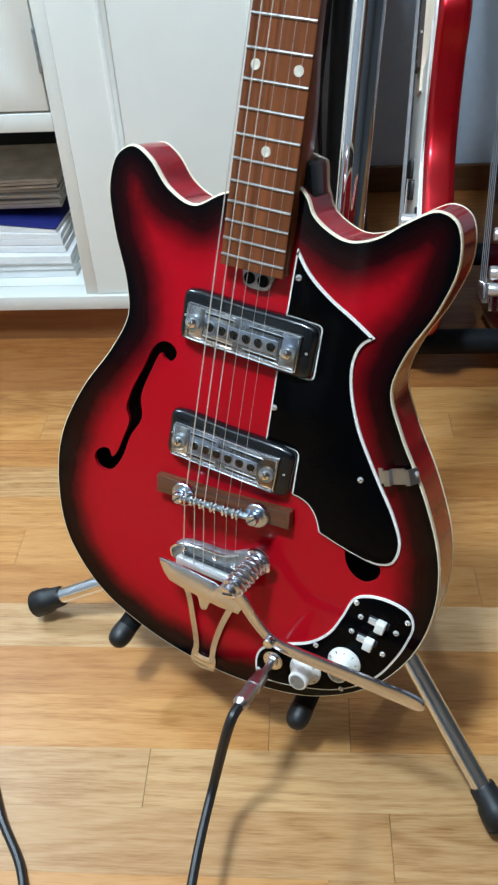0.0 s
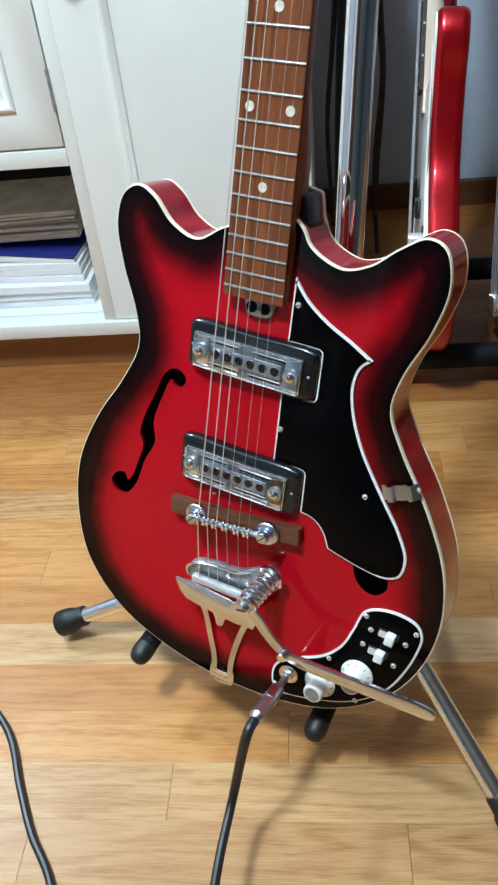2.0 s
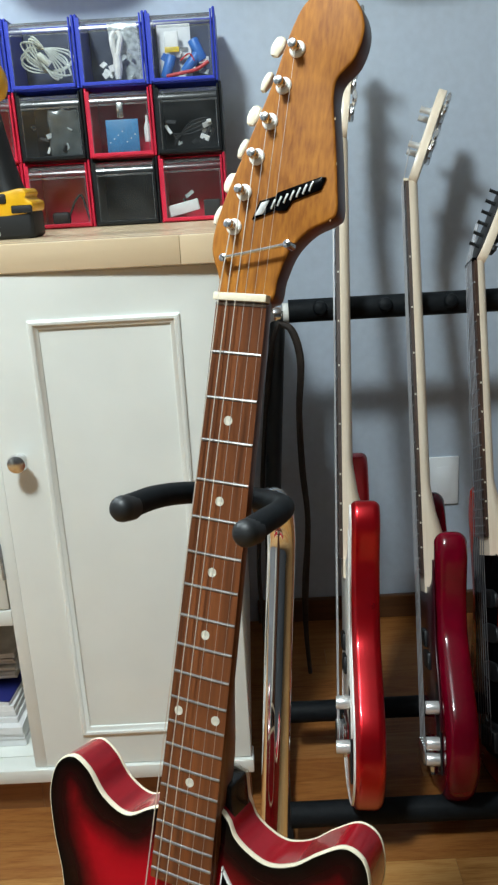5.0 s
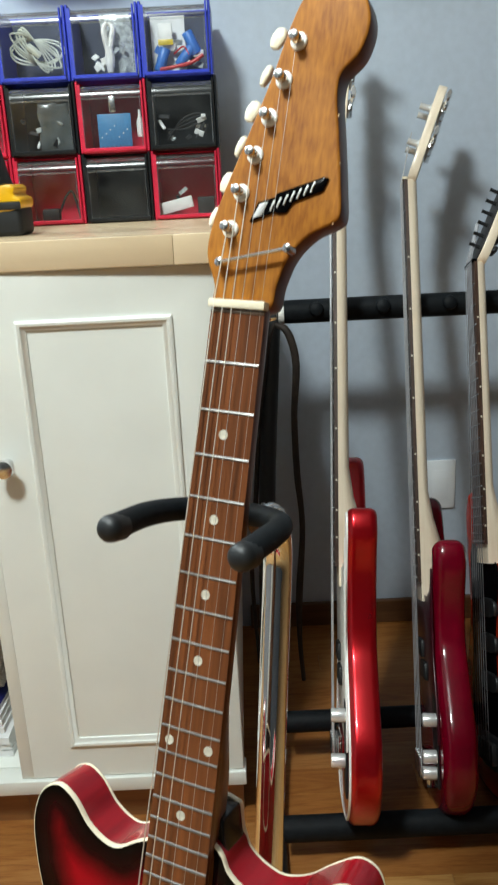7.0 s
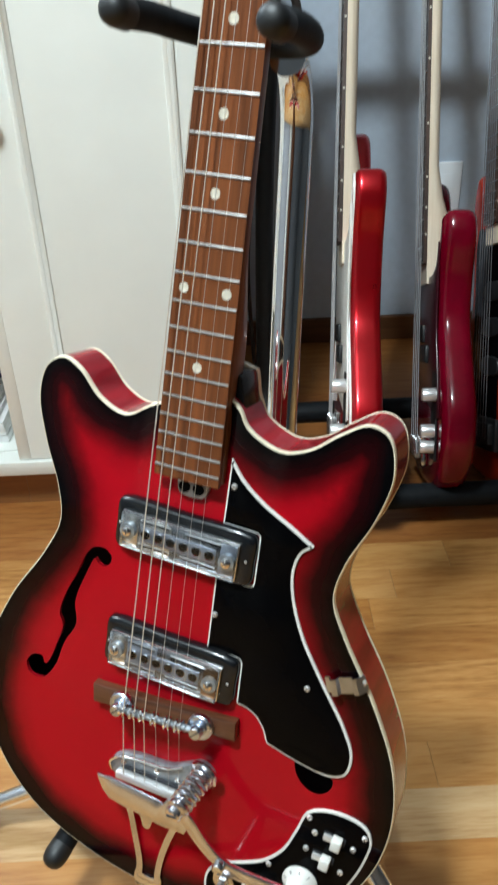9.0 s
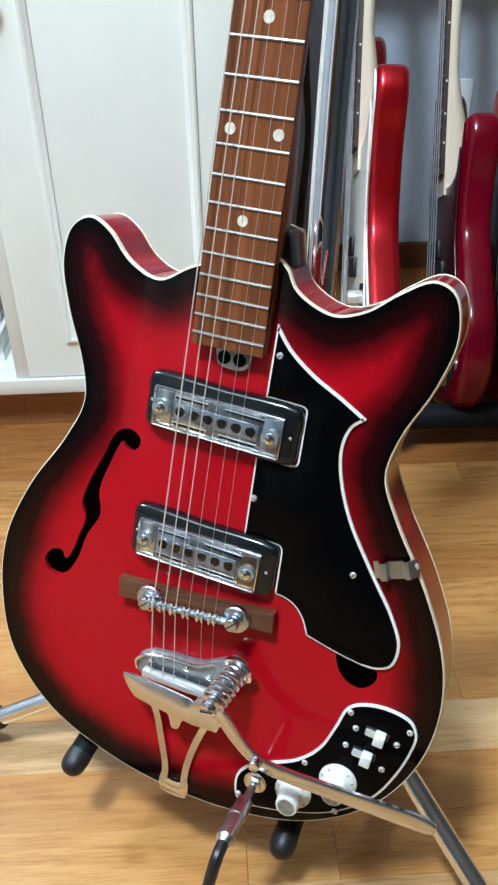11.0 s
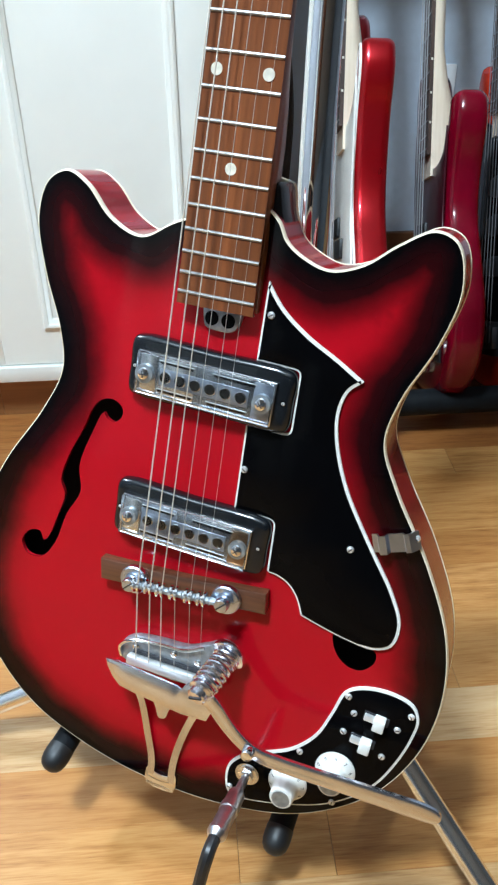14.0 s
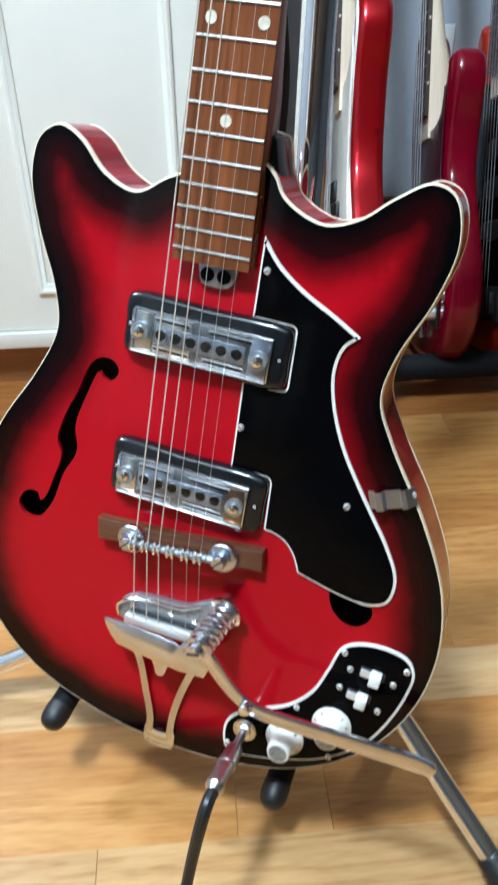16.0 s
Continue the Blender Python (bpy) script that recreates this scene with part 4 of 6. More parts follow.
part("arm_screw", lathe([(0.0046, -0.004), (0.0046, 0.0060), (0.0036, 0.0076), (0, 0.0080)], 20), M_CHROME, arm).location = (0.0740, -0.7290, 0.0240)
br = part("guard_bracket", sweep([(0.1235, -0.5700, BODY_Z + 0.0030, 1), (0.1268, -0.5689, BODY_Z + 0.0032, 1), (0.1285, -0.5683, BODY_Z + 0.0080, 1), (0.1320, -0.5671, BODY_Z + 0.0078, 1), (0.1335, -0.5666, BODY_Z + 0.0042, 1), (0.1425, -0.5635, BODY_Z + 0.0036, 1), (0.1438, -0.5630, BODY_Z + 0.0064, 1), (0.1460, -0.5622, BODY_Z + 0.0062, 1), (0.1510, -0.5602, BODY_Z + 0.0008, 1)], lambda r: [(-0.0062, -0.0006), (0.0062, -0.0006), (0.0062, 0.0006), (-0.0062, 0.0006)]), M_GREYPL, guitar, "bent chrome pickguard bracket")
screw(br, 0.1490, -0.5600, BODY_Z + 0.0014, 0.0028)

# strings
NUT_U = [-0.0163, -0.0095, -0.0025, 0.0048, 0.0122, 0.0192]
GAUGE = [0.00052, 0.00045, 0.00038, 0.00020, 0.00015, 0.00012]
order = [5, 4, 3, 2, 1, 0]
for k in range(6):
    px, py = POSTS[order[k]]
    c, s_ = math.cos(radians(5)), math.sin(radians(5))
    bu, bv = c * STR_U[k] + s_ * 0.001 + 0.0018, -0.6375 + s_ * STR_U[k] - c * 0.001
    pts = [(px + 0.002, py, 0.0030), (NUT_U[k], 0.0078, 0.0026), (NUT_U[k], 0.0022, 0.0026), (bu, bv, 0.0108), (TAIL_U[k], -0.7060, 0.0020)]
    b = None
    for a, e in zip(pts, pts[1:]):
        b = sweep([(*a, GAUGE[k]), (*e, GAUGE[k])], lambda r: [(r * math.cos(q), r * math.sin(q)) for q in (i * math.pi / 3 for i in range(6))], b)
    part("string", b, M_STRING if k < 3 else M_STEEL, guitar, "wound nickel string" if k < 3 else "plain steel string")

# ---- the chrome guitar stand ----
stand = thing("guitar_stand", "chrome tripod guitar stand with black foam arms under a guitar", "guitar stand")
HUB = Vector((0.018, 0.575, 0.215))
upright = part("upright", tube([(0.012, 0.545, 0.12), (0.036, 0.633, 0.40), (0.050, 0.688, 0.57), (0.056, 0.706, 0.640), (0.0575, 0.710, 0.664), (0.0565, 0.704, 0.688), (0.053, 0.690, 0.705), (0.048, 0.668, 0.714), (0.046, 0.652, 0.716)], 0.0125, 16, 6), M_TUBE, stand, "bent chrome upright tube")
part("collar", tube([(0.030, 0.620, 0.358), (0.034, 0.633, 0.398)], 0.0155, 16, 2), M_RUBBER, upright, "black clamp collar")
part("hub", tube([(0.010, 0.548, 0.130), (0.020, 0.582, 0.235)], 0.020, 18, 2), M_RUBBER, stand, "black plastic leg hub")
GM = guitar.matrix_world.copy()


def from_guitar(*p):
    return tuple(GM @ Vector(p))


yoke = part("yoke", tube([from_guitar(*p) for p in ((-0.0490, -0.1537, 0.052), (-0.0500, -0.1520, 0.034), (-0.0500, -0.1490, 0.008), (-0.0470, -0.1478, -0.022), (-0.0360, -0.1475, -0.050), (-0.0130, -0.1480, -0.067), (0.0140, -0.1475, -0.064), (0.0320, -0.1475, -0.048), (0.0415, -0.1480, -0.020), (0.0458, -0.1500, 0.015), (0.0478, -0.1545, 0.053))], 0.0090, 16, 5), M_FOAM, stand, "black foam neck yoke")
for p, q in (((-0.0490, -0.1537, 0.052), (-0.0490, -0.1542, 0.0535)), ((0.0478, -0.1545, 0.053), (0.0477, -0.1547, 0.0545))):
    cap = part("end_cap", lathe([(0.0093, -0.012), (0.0096, 0.000), (0.0092, 0.003), (0.0073, 0.0062), (0.0042, 0.0080), (0, 0.0084)], 20), M_RUBBER, yoke, "rounded black rubber cap")
    cap.matrix_local = GM @ Matrix.Translation(p)
for (x0, y0, z0), (x1, y1, z1) in (((-0.186, 0.478, 0.082), (-0.120, 0.590, 0.108)), ((-0.010, 0.409, 0.054), (0.045, 0.520, 0.090))):
    a, b = Vector((x0, y0, z0)), Vector((x1, y1, z1))
    a = a.lerp(b, 0.07)
    rest = part("rest_arm", tube([tuple(a), tuple(a.lerp(b, 0.5)), tuple(b), (0.012, 0.556, 0.150)], [0.0104, 0.0104, 0.0100, 0.008], 16, 4), M_FOAM, stand, "black foam body rest")
    cp = part("end_cap", lathe([(0.0134, -0.012), (0.0137, -0.004), (0.0134, 0.001), (0.0120, 0.0062), (0.0094, 0.0098), (0.0052, 0.0122), (0, 0.0130)], 20), M_RUBBER, rest)
    cp.matrix_local = Matrix.Translation(a) @ (a - b).to_track_quat("Z", "Y").to_matrix().to_4x4() @ Matrix.Diagonal((0.81, 0.81, 0.85, 1))
for fx, fy, hx, hy, hz in ((-0.296, 0.576, 0.000, 0.566, 0.170), (0.170, 0.344, 0.022, 0.560, 0.185), (0.080, 0.900, 0.020, 0.585, 0.175)):
    f, h = Vector((fx, fy, 0.0225)), Vector((hx, hy, hz))
    leg = part("leg", tube([tuple(f), tuple(f.lerp(h, 0.5)), tuple(h)], 0.0088, 18, 3), M_LEG, stand, "chrome tube leg")
    d = (f - h).normalized()
    foot = part("rubber_foot", lathe([(0.0105, -0.030), (0.0112, -0.028), (0.0116, -0.012), (0.0136, -0.008), (0.0146, 0.002), (0.0147, 0.010), (0.0128, 0.017), (0.0080, 0.0200), (0, 0.0205)], 20), M_RUBBER, leg, "ribbed black rubber foot")
    foot.matrix_local = Matrix.Translation(f - d * 0.006) @ d.to_track_quat("Z", "Y").to_matrix().to_4x4() @ Matrix.Diagonal((1.04, 1.04, 0.80, 1))
    for k in range(3):
        part("rib", lathe([(0.0130, -0.001), (0.0151, 0), (0.0130, 0.001)], 20), M_RUBBER, leg).matrix_local = Matrix.Translation(f - d * (0.004 - 0.005 * k)) @ d.to_track_quat("Z", "Y").to_matrix().to_4x4()

# ---- cable ----
cable = thing("instrument_cable", "black instrument cable plugged into the guitar and trailing on the floor", "cable")
J0, J1, J2 = (Vector(from_guitar(0.0680, -0.7790, w)) for w in (-0.006, 0.012, 0.042))
dj = (J2 - J1).normalized()
turn = dj.to_track_quat("Z", "Y").to_matrix().to_4x4()
plug = part("plug", lathe([(0.0030, -0.012), (0.0030, 0.004), (0.0052, 0.0045), (0.0058, 0.006), (0.0060, 0.016), (0.0066, 0.0165), (0.0066, 0.021), (0.0060, 0.0215), (0.0060, 0.036), (0.0066, 0.0365), (0.0066, 0.040), (0.0048, 0.0425), (0.0040, 0.044)], 24), M_SATIN, cable, "chrome jack plug")
plug.matrix_local = Matrix.Translation(J1) @ turn @ pose(0, 0, -0.005) @ Matrix.Diagonal((1.06, 1.06, 1.16, 1))
E1 = J1 + dj * 0.043
part("lead", tube([tuple(E1), tuple(E1 + dj * 0.014 + Vector((0, 0, -0.003))), (-0.0775, 0.333, 0.081), (-0.0850, 0.289, 0.076), (-0.0900, 0.255, 0.066), (-0.096, 0.208, 0.054), (-0.112, 0.155, 0.040), (-0.145, 0.115, 0.016), (-0.188, 0.135, 0.0042), (-0.225, 0.220, 0.0042), (-0.249, 0.295, 0.0042), (-0.279, 0.340, 0.0042), (-0.302, 0.384, 0.0042), (-0.336, 0.451, 0.0042), (-0.420, 0.520, 0.0042), (-0.560, 0.560, 0.0042), (-0.800, 0.540, 0.0042)], [0.0046, 0.0046] + [0.0041] * 15, 10, 8), M_CABLE, cable, "round black rubber lead")

# ---- the cabinet, with its open shelf, and the worktop ----
def frame_door(name, x0, x1, z0, z1, panel, parent, label):
    """Door leaf with a recessed panel and a moulded frame; panel: its x0, x1, z0, z1."""
    px0, px1, pz0, pz1 = panel
    y = CAB_Y
    leaf = slab([(x0, z0), (x1, z0), (x1, z1), (x0, z1)], 0.0, 0.019, 0.0005, 2, holes=[[(px0, pz0), (px0, pz1), (px1, pz1), (px1, pz0)]])
    leaf.transform(Matrix(((1, 0, 0, 0), (0, 0, -1, y + 0.019), (0, 1, 0, 0), (0, 0, 0, 1))))
    door = part(name, leaf, M_PAINT, parent, label)
    part("panel", box(px0 - 0.004, px1 + 0.004, y + 0.0035, y + 0.017, pz0 - 0.004, pz1 + 0.004), M_PAINT, door)
    sec = [(0.000, -0.0032), (0.003, -0.0048), (0.0065, -0.0038), (0.0085, -0.0012), (0.0122, 0.0002), (0.0135, 0.0018), (0.0135, 0.0040), (0.0, 0.0040)]
    m = bmesh.new()
    loops = [[m.verts.new(((x + sx * ins), y + dy, (z + sz * ins))) for ins, dy in sec] for x, z, sx, sz in ((px0 - 0.002, pz0 - 0.002, 1, 1), (px1 + 0.002, pz0 - 0.002, -1, 1), (px1 + 0.002, pz1 + 0.002, -1, -1), (px0 - 0.002, pz1 + 0.002, 1, -1))]
    for a, c in zip(loops, loops[1:] + loops[:1]):
        for i in range(len(sec)):
            j = (i + 1) % len(sec)
            m.faces.new((a[i], a[j], c[j], c[i]))
    bmesh.ops.recalc_face_normals(m, faces=m.faces[:])
    part("moulding", m, M_PAINT, door)
    return door


cab = thing("cabinet", "white painted wooden cabinet with a panelled door below the worktop", "cabinet")
part("carcass", box(-0.321, 0.004, CAB_Y + 0.020, 1.735, 0.098, 0.8725, 0.0015), M_PAINT, cab)
part("bottom_rail", box(-1.20, 0.007, CAB_Y - 0.006, CAB_Y + 0.030, 0.073, 0.0975, 0.002), M_PAINT, cab)
door = frame_door("door", -0.32335, 0.003, 0.0995, 0.8705, (-0.2580, -0.0570, 0.1570, 0.8080), cab, "white door with a recessed panel")
knob = part("door_knob", lathe([(0.0075, 0), (0.0070, 0.003), (0.0055, 0.006), (0.0055, 0.013), (0.0120, 0.019), (0.0142, 0.024), (0.0125, 0.028), (0.0060, 0.0305), (0, 0.031)], 24), M_BRUSHED, door, "round brushed nickel knob")
knob.matrix_local = pose(-0.2935, CAB_Y, 0.617, 90, 0, 0)
part("top_rail", box(-0.3232, 0.003, CAB_Y + 0.0004, CAB_Y + 0.019, 0.8708, 0.8733), M_PAINT, cab)
part("plinth", box(-0.345, 0.0, CAB_Y + 0.024, CAB_Y + 0.042, 0.0, 0.073), M_PLINTH, cab, "orange brown stained plinth")

shelf_unit = thing("cabinet", "white painted cabinet with a closed door over an open shelf", "cabinet")
part("stile", box(-0.3420, -0.3236, CAB_Y + 0.0003, CAB_Y + 0.022, 0.0985, 0.8725, 0.0003), M_PAINT, shelf_unit)
part("side_panel", box(-0.3420, -0.3260, CAB_Y + 0.023, 1.735, 0.0985, 0.870), M_PAINT, shelf_unit)
part("shelf_rail", box(-1.20, -0.3425, CAB_Y, CAB_Y + 0.022, 0.354, 0.379, 0.001), M_PAINT, shelf_unit)
part("shelf_top", box(-1.20, -0.3425, CAB_Y + 0.023, 1.735, 0.354, 0.372), M_PAINT, shelf_unit)
# near-black colour stands in for the shade deep in the open shelf
part("back_panel", box(-1.20, -0.3425, 1.722, 1.735, 0.0985, 0.870), M_DARK, shelf_unit, "inner back, coloured dark for the shade in the shelf")
part("bottom_board", box(-1.20, -0.3455, CAB_Y + 0.0305, 1.735, 0.073, 0.0975), M_PAINT, shelf_unit)
ldoor = frame_door("door", -0.900, -0.3445, 0.3825, 0.8715, (-0.830, -0.402, 0.437, 0.808), shelf_unit, "white door with a recessed panel")
part("hinge", box(-0.3462, -0.3418, CAB_Y - 0.0035, CAB_Y + 0.004, 0.431, 0.487, 0.0012), M_ZINC, shelf_unit, "small grey metal hinge")
part("plinth", box(-1.20, -0.3455, CAB_Y + 0.024, CAB_Y + 0.042, 0.0, 0.073), M_PLINTH, shelf_unit, "orange brown stained plinth")
part("side_panel", box(-1.22, -1.2005, CAB_Y, 1.735, 0.0, 0.870), M_PAINT, shelf_unit)

top = thing("worktop", "pale maple butcher-block worktop with a slight wear on its edge", "worktop", pose(-0.33, CAB_Y, 0, 0, 0, -2.2) @ pose(0.33, -CAB_Y, 0))
random.seed(4)
yy = CAB_Y - 0.002
k = 0
while yy < 1.722:
    w = min(0.044, 1.724 - yy)
    xs = [-1.22, -0.62 + random.uniform(-0.2, 0.2), (-0.046 if k == 0 else -0.10 + random.uniform(-0.15, 0.05)), 0.014]
    for a, b_ in zip(xs, xs[1:]):
        part("stave", box(a + 0.0002, b_ - 0.0002, yy, yy + w - 0.00002, 0.8735, 0.9105, 0.00005 if k else 0.0010), M_BLOCK, top)
    yy += w
    k += 1

# papers on the open shelf
def sheaf(name, x0, x1, y0, y1, z0, z1, turn, material, label, cat, sheets=5):
    t = thing(name, label, cat, pose((x0 + x1) / 2, (y0 + y1) / 2, z0, 0, 0, turn), "papers on the shelf")
    hx, hy = (x1 - x0) / 2, (y1 - y0) / 2
    for k in range(sheets):
        a, c = (z1 - z0) * k / sheets, (z1 - z0) * (k + 1) / sheets
        j, i = random.uniform(-0.004, 0.004), random.uniform(-0.005, 0.005)
        b = box(-hx + j, hx + j, -hy + i, hy + i, a, c - 0.0006, 0.0006, 1)
        for v in b.verts:
            v.co.z += 0.0035 * math.sin(v.co.x * 9 + k) * (k / sheets)
        part("sheet", b, material, t)
    return t


random.seed(8)
sheaf("paper_stack", -0.640, -0.368, CAB_Y + 0.052, 1.42, 0.098, 0.140, 0, M_PAPER, "low stack of white paper on the open shelf", "paper", 3)
sheaf("paper_stack", -0.660, -0.380, CAB_Y + 0.068, 1.44, 0.1405, 0.172, -2, M_PAPER, "loose stack of white sheets on more paper", "paper", 3)
blue = thing("folder", "white booklet with a dark blue cover on a paper stack", "folder", pose(-0.505, 1.275, 0.1745, 0, 3.5, -5), "papers on the shelf")
part("page_block", box(-0.120, 0.120, -0.070, 0.070, 0, 0.011, 0.001), M_PAPER, blue)
part("cover", box(-0.121, 0.121, -0.071, 0.071, 0.0114, 0.0140, 0.0008), simple("dark_blue_card", (0.015, 0.022, 0.16), 0.4), blue, "dark blue cover")
sheaf("paper_stack", -0.640, -0.385, 1.226, 1.38, 0.1985, 0.246, 2, simple("grey_paper", (0.55, 0.54, 0.53), 0.8, vary=0.2, stretch=(1, 1, 12)), "grey stack of paper lying on a blue booklet", "paper", 9)

# ---- storage bins on the worktop ----
BLUE = simple("blue_bin_plastic", (0.022, 0.048, 0.46), 0.35)
RED_P = simple("red_bin_plastic", (0.60, 0.016, 0.050), 0.35)
BLACK_P = simple("black_bin_plastic", (0.006, 0.008, 0.010), 0.3)
GREYTINT = simple("smoky_grey_plastic", (0.050, 0.060, 0.095), 0.3, vary=0.3, scale=40)
M_DRAWER = M_CLEAR.copy()
M_DRAWER.name = "hazy_drawer_plastic"
dn, dl = M_DRAWER.node_tree.nodes, M_DRAWER.node_tree.links
haze = dn.new("ShaderNodeBsdfDiffuse")
haze.inputs[0].default_value = (0.42, 0.46, 0.48, 1)
scuff = node(dn, "ShaderNodeMapRange")
scuff.inputs["From Min"].default_value, scuff.inputs["From Max"].default_value = 0.35, 0.75
scuff.inputs["To Min"].default_value, scuff.inputs["To Max"].default_value = 0.01, 0.075
dl.new(spots(dn, dl, 26.0), scuff.inputs[0])
cloud = dn.new("ShaderNodeMixShader")
dl.new(scuff.outputs[0], cloud.inputs[0])
dl.new(dn["Material Output"].inputs[0].links[0].from_socket, cloud.inputs[1])
dl.new(haze.outputs[0], cloud.inputs[2])
dl.new(cloud.outputs[0], dn["Material Output"].inputs[0])
BIN_W, BIN_H, BIN_Y = 0.1205, 0.1165, 1.575
FRONT = [[RED_P, RED_P, BLACK_P, RED_P], [RED_P, BLACK_P, RED_P, BLACK_P], [BLUE, BLUE, BLUE, BLUE]]
WORDS = {id(RED_P): "red", id(BLACK_P): "black", id(BLUE): "blue"}
HOLDS = {(0, 1): "a black plug and wire", (0, 2): "nothing to be seen", (0, 3): "a white connector and small parts", (1, 1): "clear parts bags", (1, 2): "a blue circuit board", (1, 3): "dark small parts", (2, 1): "a coiled grey cable", (2, 2): "white tweezers and bags", (2, 3): "blue cells and red wire"}


def storage_bin(row, col):
    m = FRONT[row][col]
    x1 = 0.009 - (3 - col) * BIN_W + (0, 0.001, -0.003)[row]
    x0 = x1 - BIN_W + 0.0015
    z0 = 0.9112 + row * BIN_H
    z1 = z0 + BIN_H - 0.001
    t = thing("storage_bin", f"{WORDS[id(m)]} storage bin, clear front, holding {HOLDS.get((row, col), 'small parts')}", "storage bin", pose(0, 0, 0), "stacked storage bins")
    y0, y1 = BIN_Y, BIN_Y + 0.118
    part("shell", box(x0, x1, y1 - 0.003, y1, z0, z1, 0.0005), m, t)
    for nm, a in (("side", (x0, x0 + 0.0045, y0, y1 - 0.004, z0, z1)), ("side", (x1 - 0.0045, x1, y0, y1 - 0.004, z0, z1)), ("floor_plate", (x0 + 0.005, x1 - 0.005, y0, y1 - 0.004, z0, z0 + 0.005)), ("roof_plate", (x0 + 0.005, x1 - 0.005, y0 + 0.095, y1 - 0.004, z1 - 0.003, z1))):
        part(nm, box(*a, 0.0010, 1), m, t)
    if m is BLUE:
        part("drawer_back", box(x0 + 0.006, x1 - 0.006, y1 - 0.012, y1 - 0.010, z0 + 0.006, z1 - 0.008), GREYTINT, t, "smoky grey back of the drawer")
        part("drawer_floor", box(x0 + 0.006, x1 - 0.006, y0 + 0.002, y1 - 0.0125, z0 + 0.0054, z0 + 0.0062), GREYTINT, t)
    # tilting drawer with a sloping clear window
    fr = part("drawer_front", sweep([(x0 + 0.006, y0 - 0.004, z0 + 0.004, 1), (x0 + 0.006, y0 - 0.002, z1 - 0.006, 1)], lambda r: [(-0.0016, -0.003), (0.0016, -0.003), (0.0016, 0.003), (-0.0016, 0.003)]), m, t, f"{WORDS[id(m)]} drawer frame")
    b = box(x0 + 0.0055, x1 - 0.0055, y0 - 0.006, y0 + 0.001, z0 + 0.002, z0 + 0.008, 0.001, 1)
    b = box(x1 - 0.0085, x1 - 0.0055, y0 - 0.006, y0 + 0.001, z0 + 0.008, z1 - 0.004, 0.0008, 1, b)
    part("drawer_rail", b, m, t)
    w = bmesh.new()
    prof = [(y0 - 0.0045, z0 + 0.008), (y0 - 0.0050, z1 - 0.030), (y0 - 0.0055, z1 - 0.022), (y0 - 0.0015, z1 - 0.014), (y0 + 0.006, z1 - 0.008), (y0 + 0.022, z1 - 0.006)]
    v0 = [w.verts.new((x0 + 0.009, y, z)) for y, z in prof]
    v1 = [w.verts.new((x1 - 0.009, y, z)) for y, z in prof]
    for i in range(len(prof) - 1):
        w.faces.new((v0[i], v1[i], v1[i + 1], v0[i + 1]))
    bmesh.ops.solidify(w, geom=w.faces[:], thickness=0.0014)
    win = part("clear_window", w, M_DRAWER, t, "clear plastic window")
    win.visible_shadow = False
    for nm, a in (("window_ridge", (x0 + 0.009, x1 - 0.009, y0 - 0.0075, y0 - 0.0052, z1 - 0.0300, z1 - 0.0275)), ("window_ridge", (x0 + 0.009, x1 - 0.009, y0 - 0.0040, y0 - 0.0010, z1 - 0.0128, z1 - 0.0100)), ("window_side", (x0 + 0.0092, x0 + 0.0106, y0 - 0.0072, y0 - 0.0050, z0 + 0.009, z1 - 0.0305)), ("window_side", (x1 - 0.0112, x1 - 0.0098, y0 - 0.0072, y0 - 0.0050, z0 + 0.009, z1 - 0.0305))):
        edge = part(nm, box(*a, 0.0005, 1), M_DRAWER, t, "clear plastic edge")
        edge.visible_shadow = False
    return t, (x0 + x1) / 2, z0


SMALLW = simple("white_part", (0.75, 0.75, 0.74), 0.5)
SMALLB = simple("black_part", (0.008, 0.008, 0.009), 0.65)
SKY = simple("circuit_board_blue", (0.03, 0.20, 0.42), 0.45, vary=0.25, scale=300)
CELL = simple("blue_shrink_wrap", (0.03, 0.16, 0.50), 0.4)
YELP = simple("yellow_film", (0.62, 0.45, 0.05), 0.35)
REDW = simple("red_wire", (0.55, 0.02, 0.02), 0.4)
GREYW = simple("grey_cable", (0.52, 0.54, 0.46), 0.5)
BAG = simple("thin_plastic_bag", (0.075, 0.085, 0.085), 0.16, vary=0.3, scale=60, relief=0.8)
SHEEN = simple("clear_film", (0.40, 0.43, 0.43), 0.15, vary=0.4, scale=120, relief=0.6)
LOOSE = {(1, 1): (12, (SHEEN, SHEEN, SMALLW, SMALLB)), (1, 3): (9, (SMALLB, SMALLB, SHEEN, SMALLW)), (2, 2): (7, (SMALLW, SHEEN)), (2, 3): (8, (SMALLW, SHEEN, CELL)), (0, 3): (4, (SMALLB, SHEEN))}
litter = random.Random(4)


def loose_parts(cx, fy, zf, count, kinds):
    """A handful of clips, films and chips thrown into one drawer."""
    c = thing("small_parts", "loose clear and dark small parts inside a storage bin", "small parts", None, "contents of the storage bins")
    for k in range(count):
        w, h = litter.uniform(0.003, 0.010), litter.uniform(0.002, 0.006)
        b = box(-w, w, -0.0012, 0.0012, -h, h, 0.0005, 1)
        for v in b.verts:
            v.co.z += 0.35 * h * math.sin(400 * v.co.x + k)
        level = 0.012 + 0.045 * (k / count) ** 1.5
        part("piece", b, litter.choice(kinds), c).matrix_local = pose(cx + litter.uniform(-0.040, 0.040), fy + 0.002 + 0.012 * litter.random(), zf + level, litter.uniform(-40, 40), litter.uniform(-70, 70), litter.uniform(-30, 30))
    return c


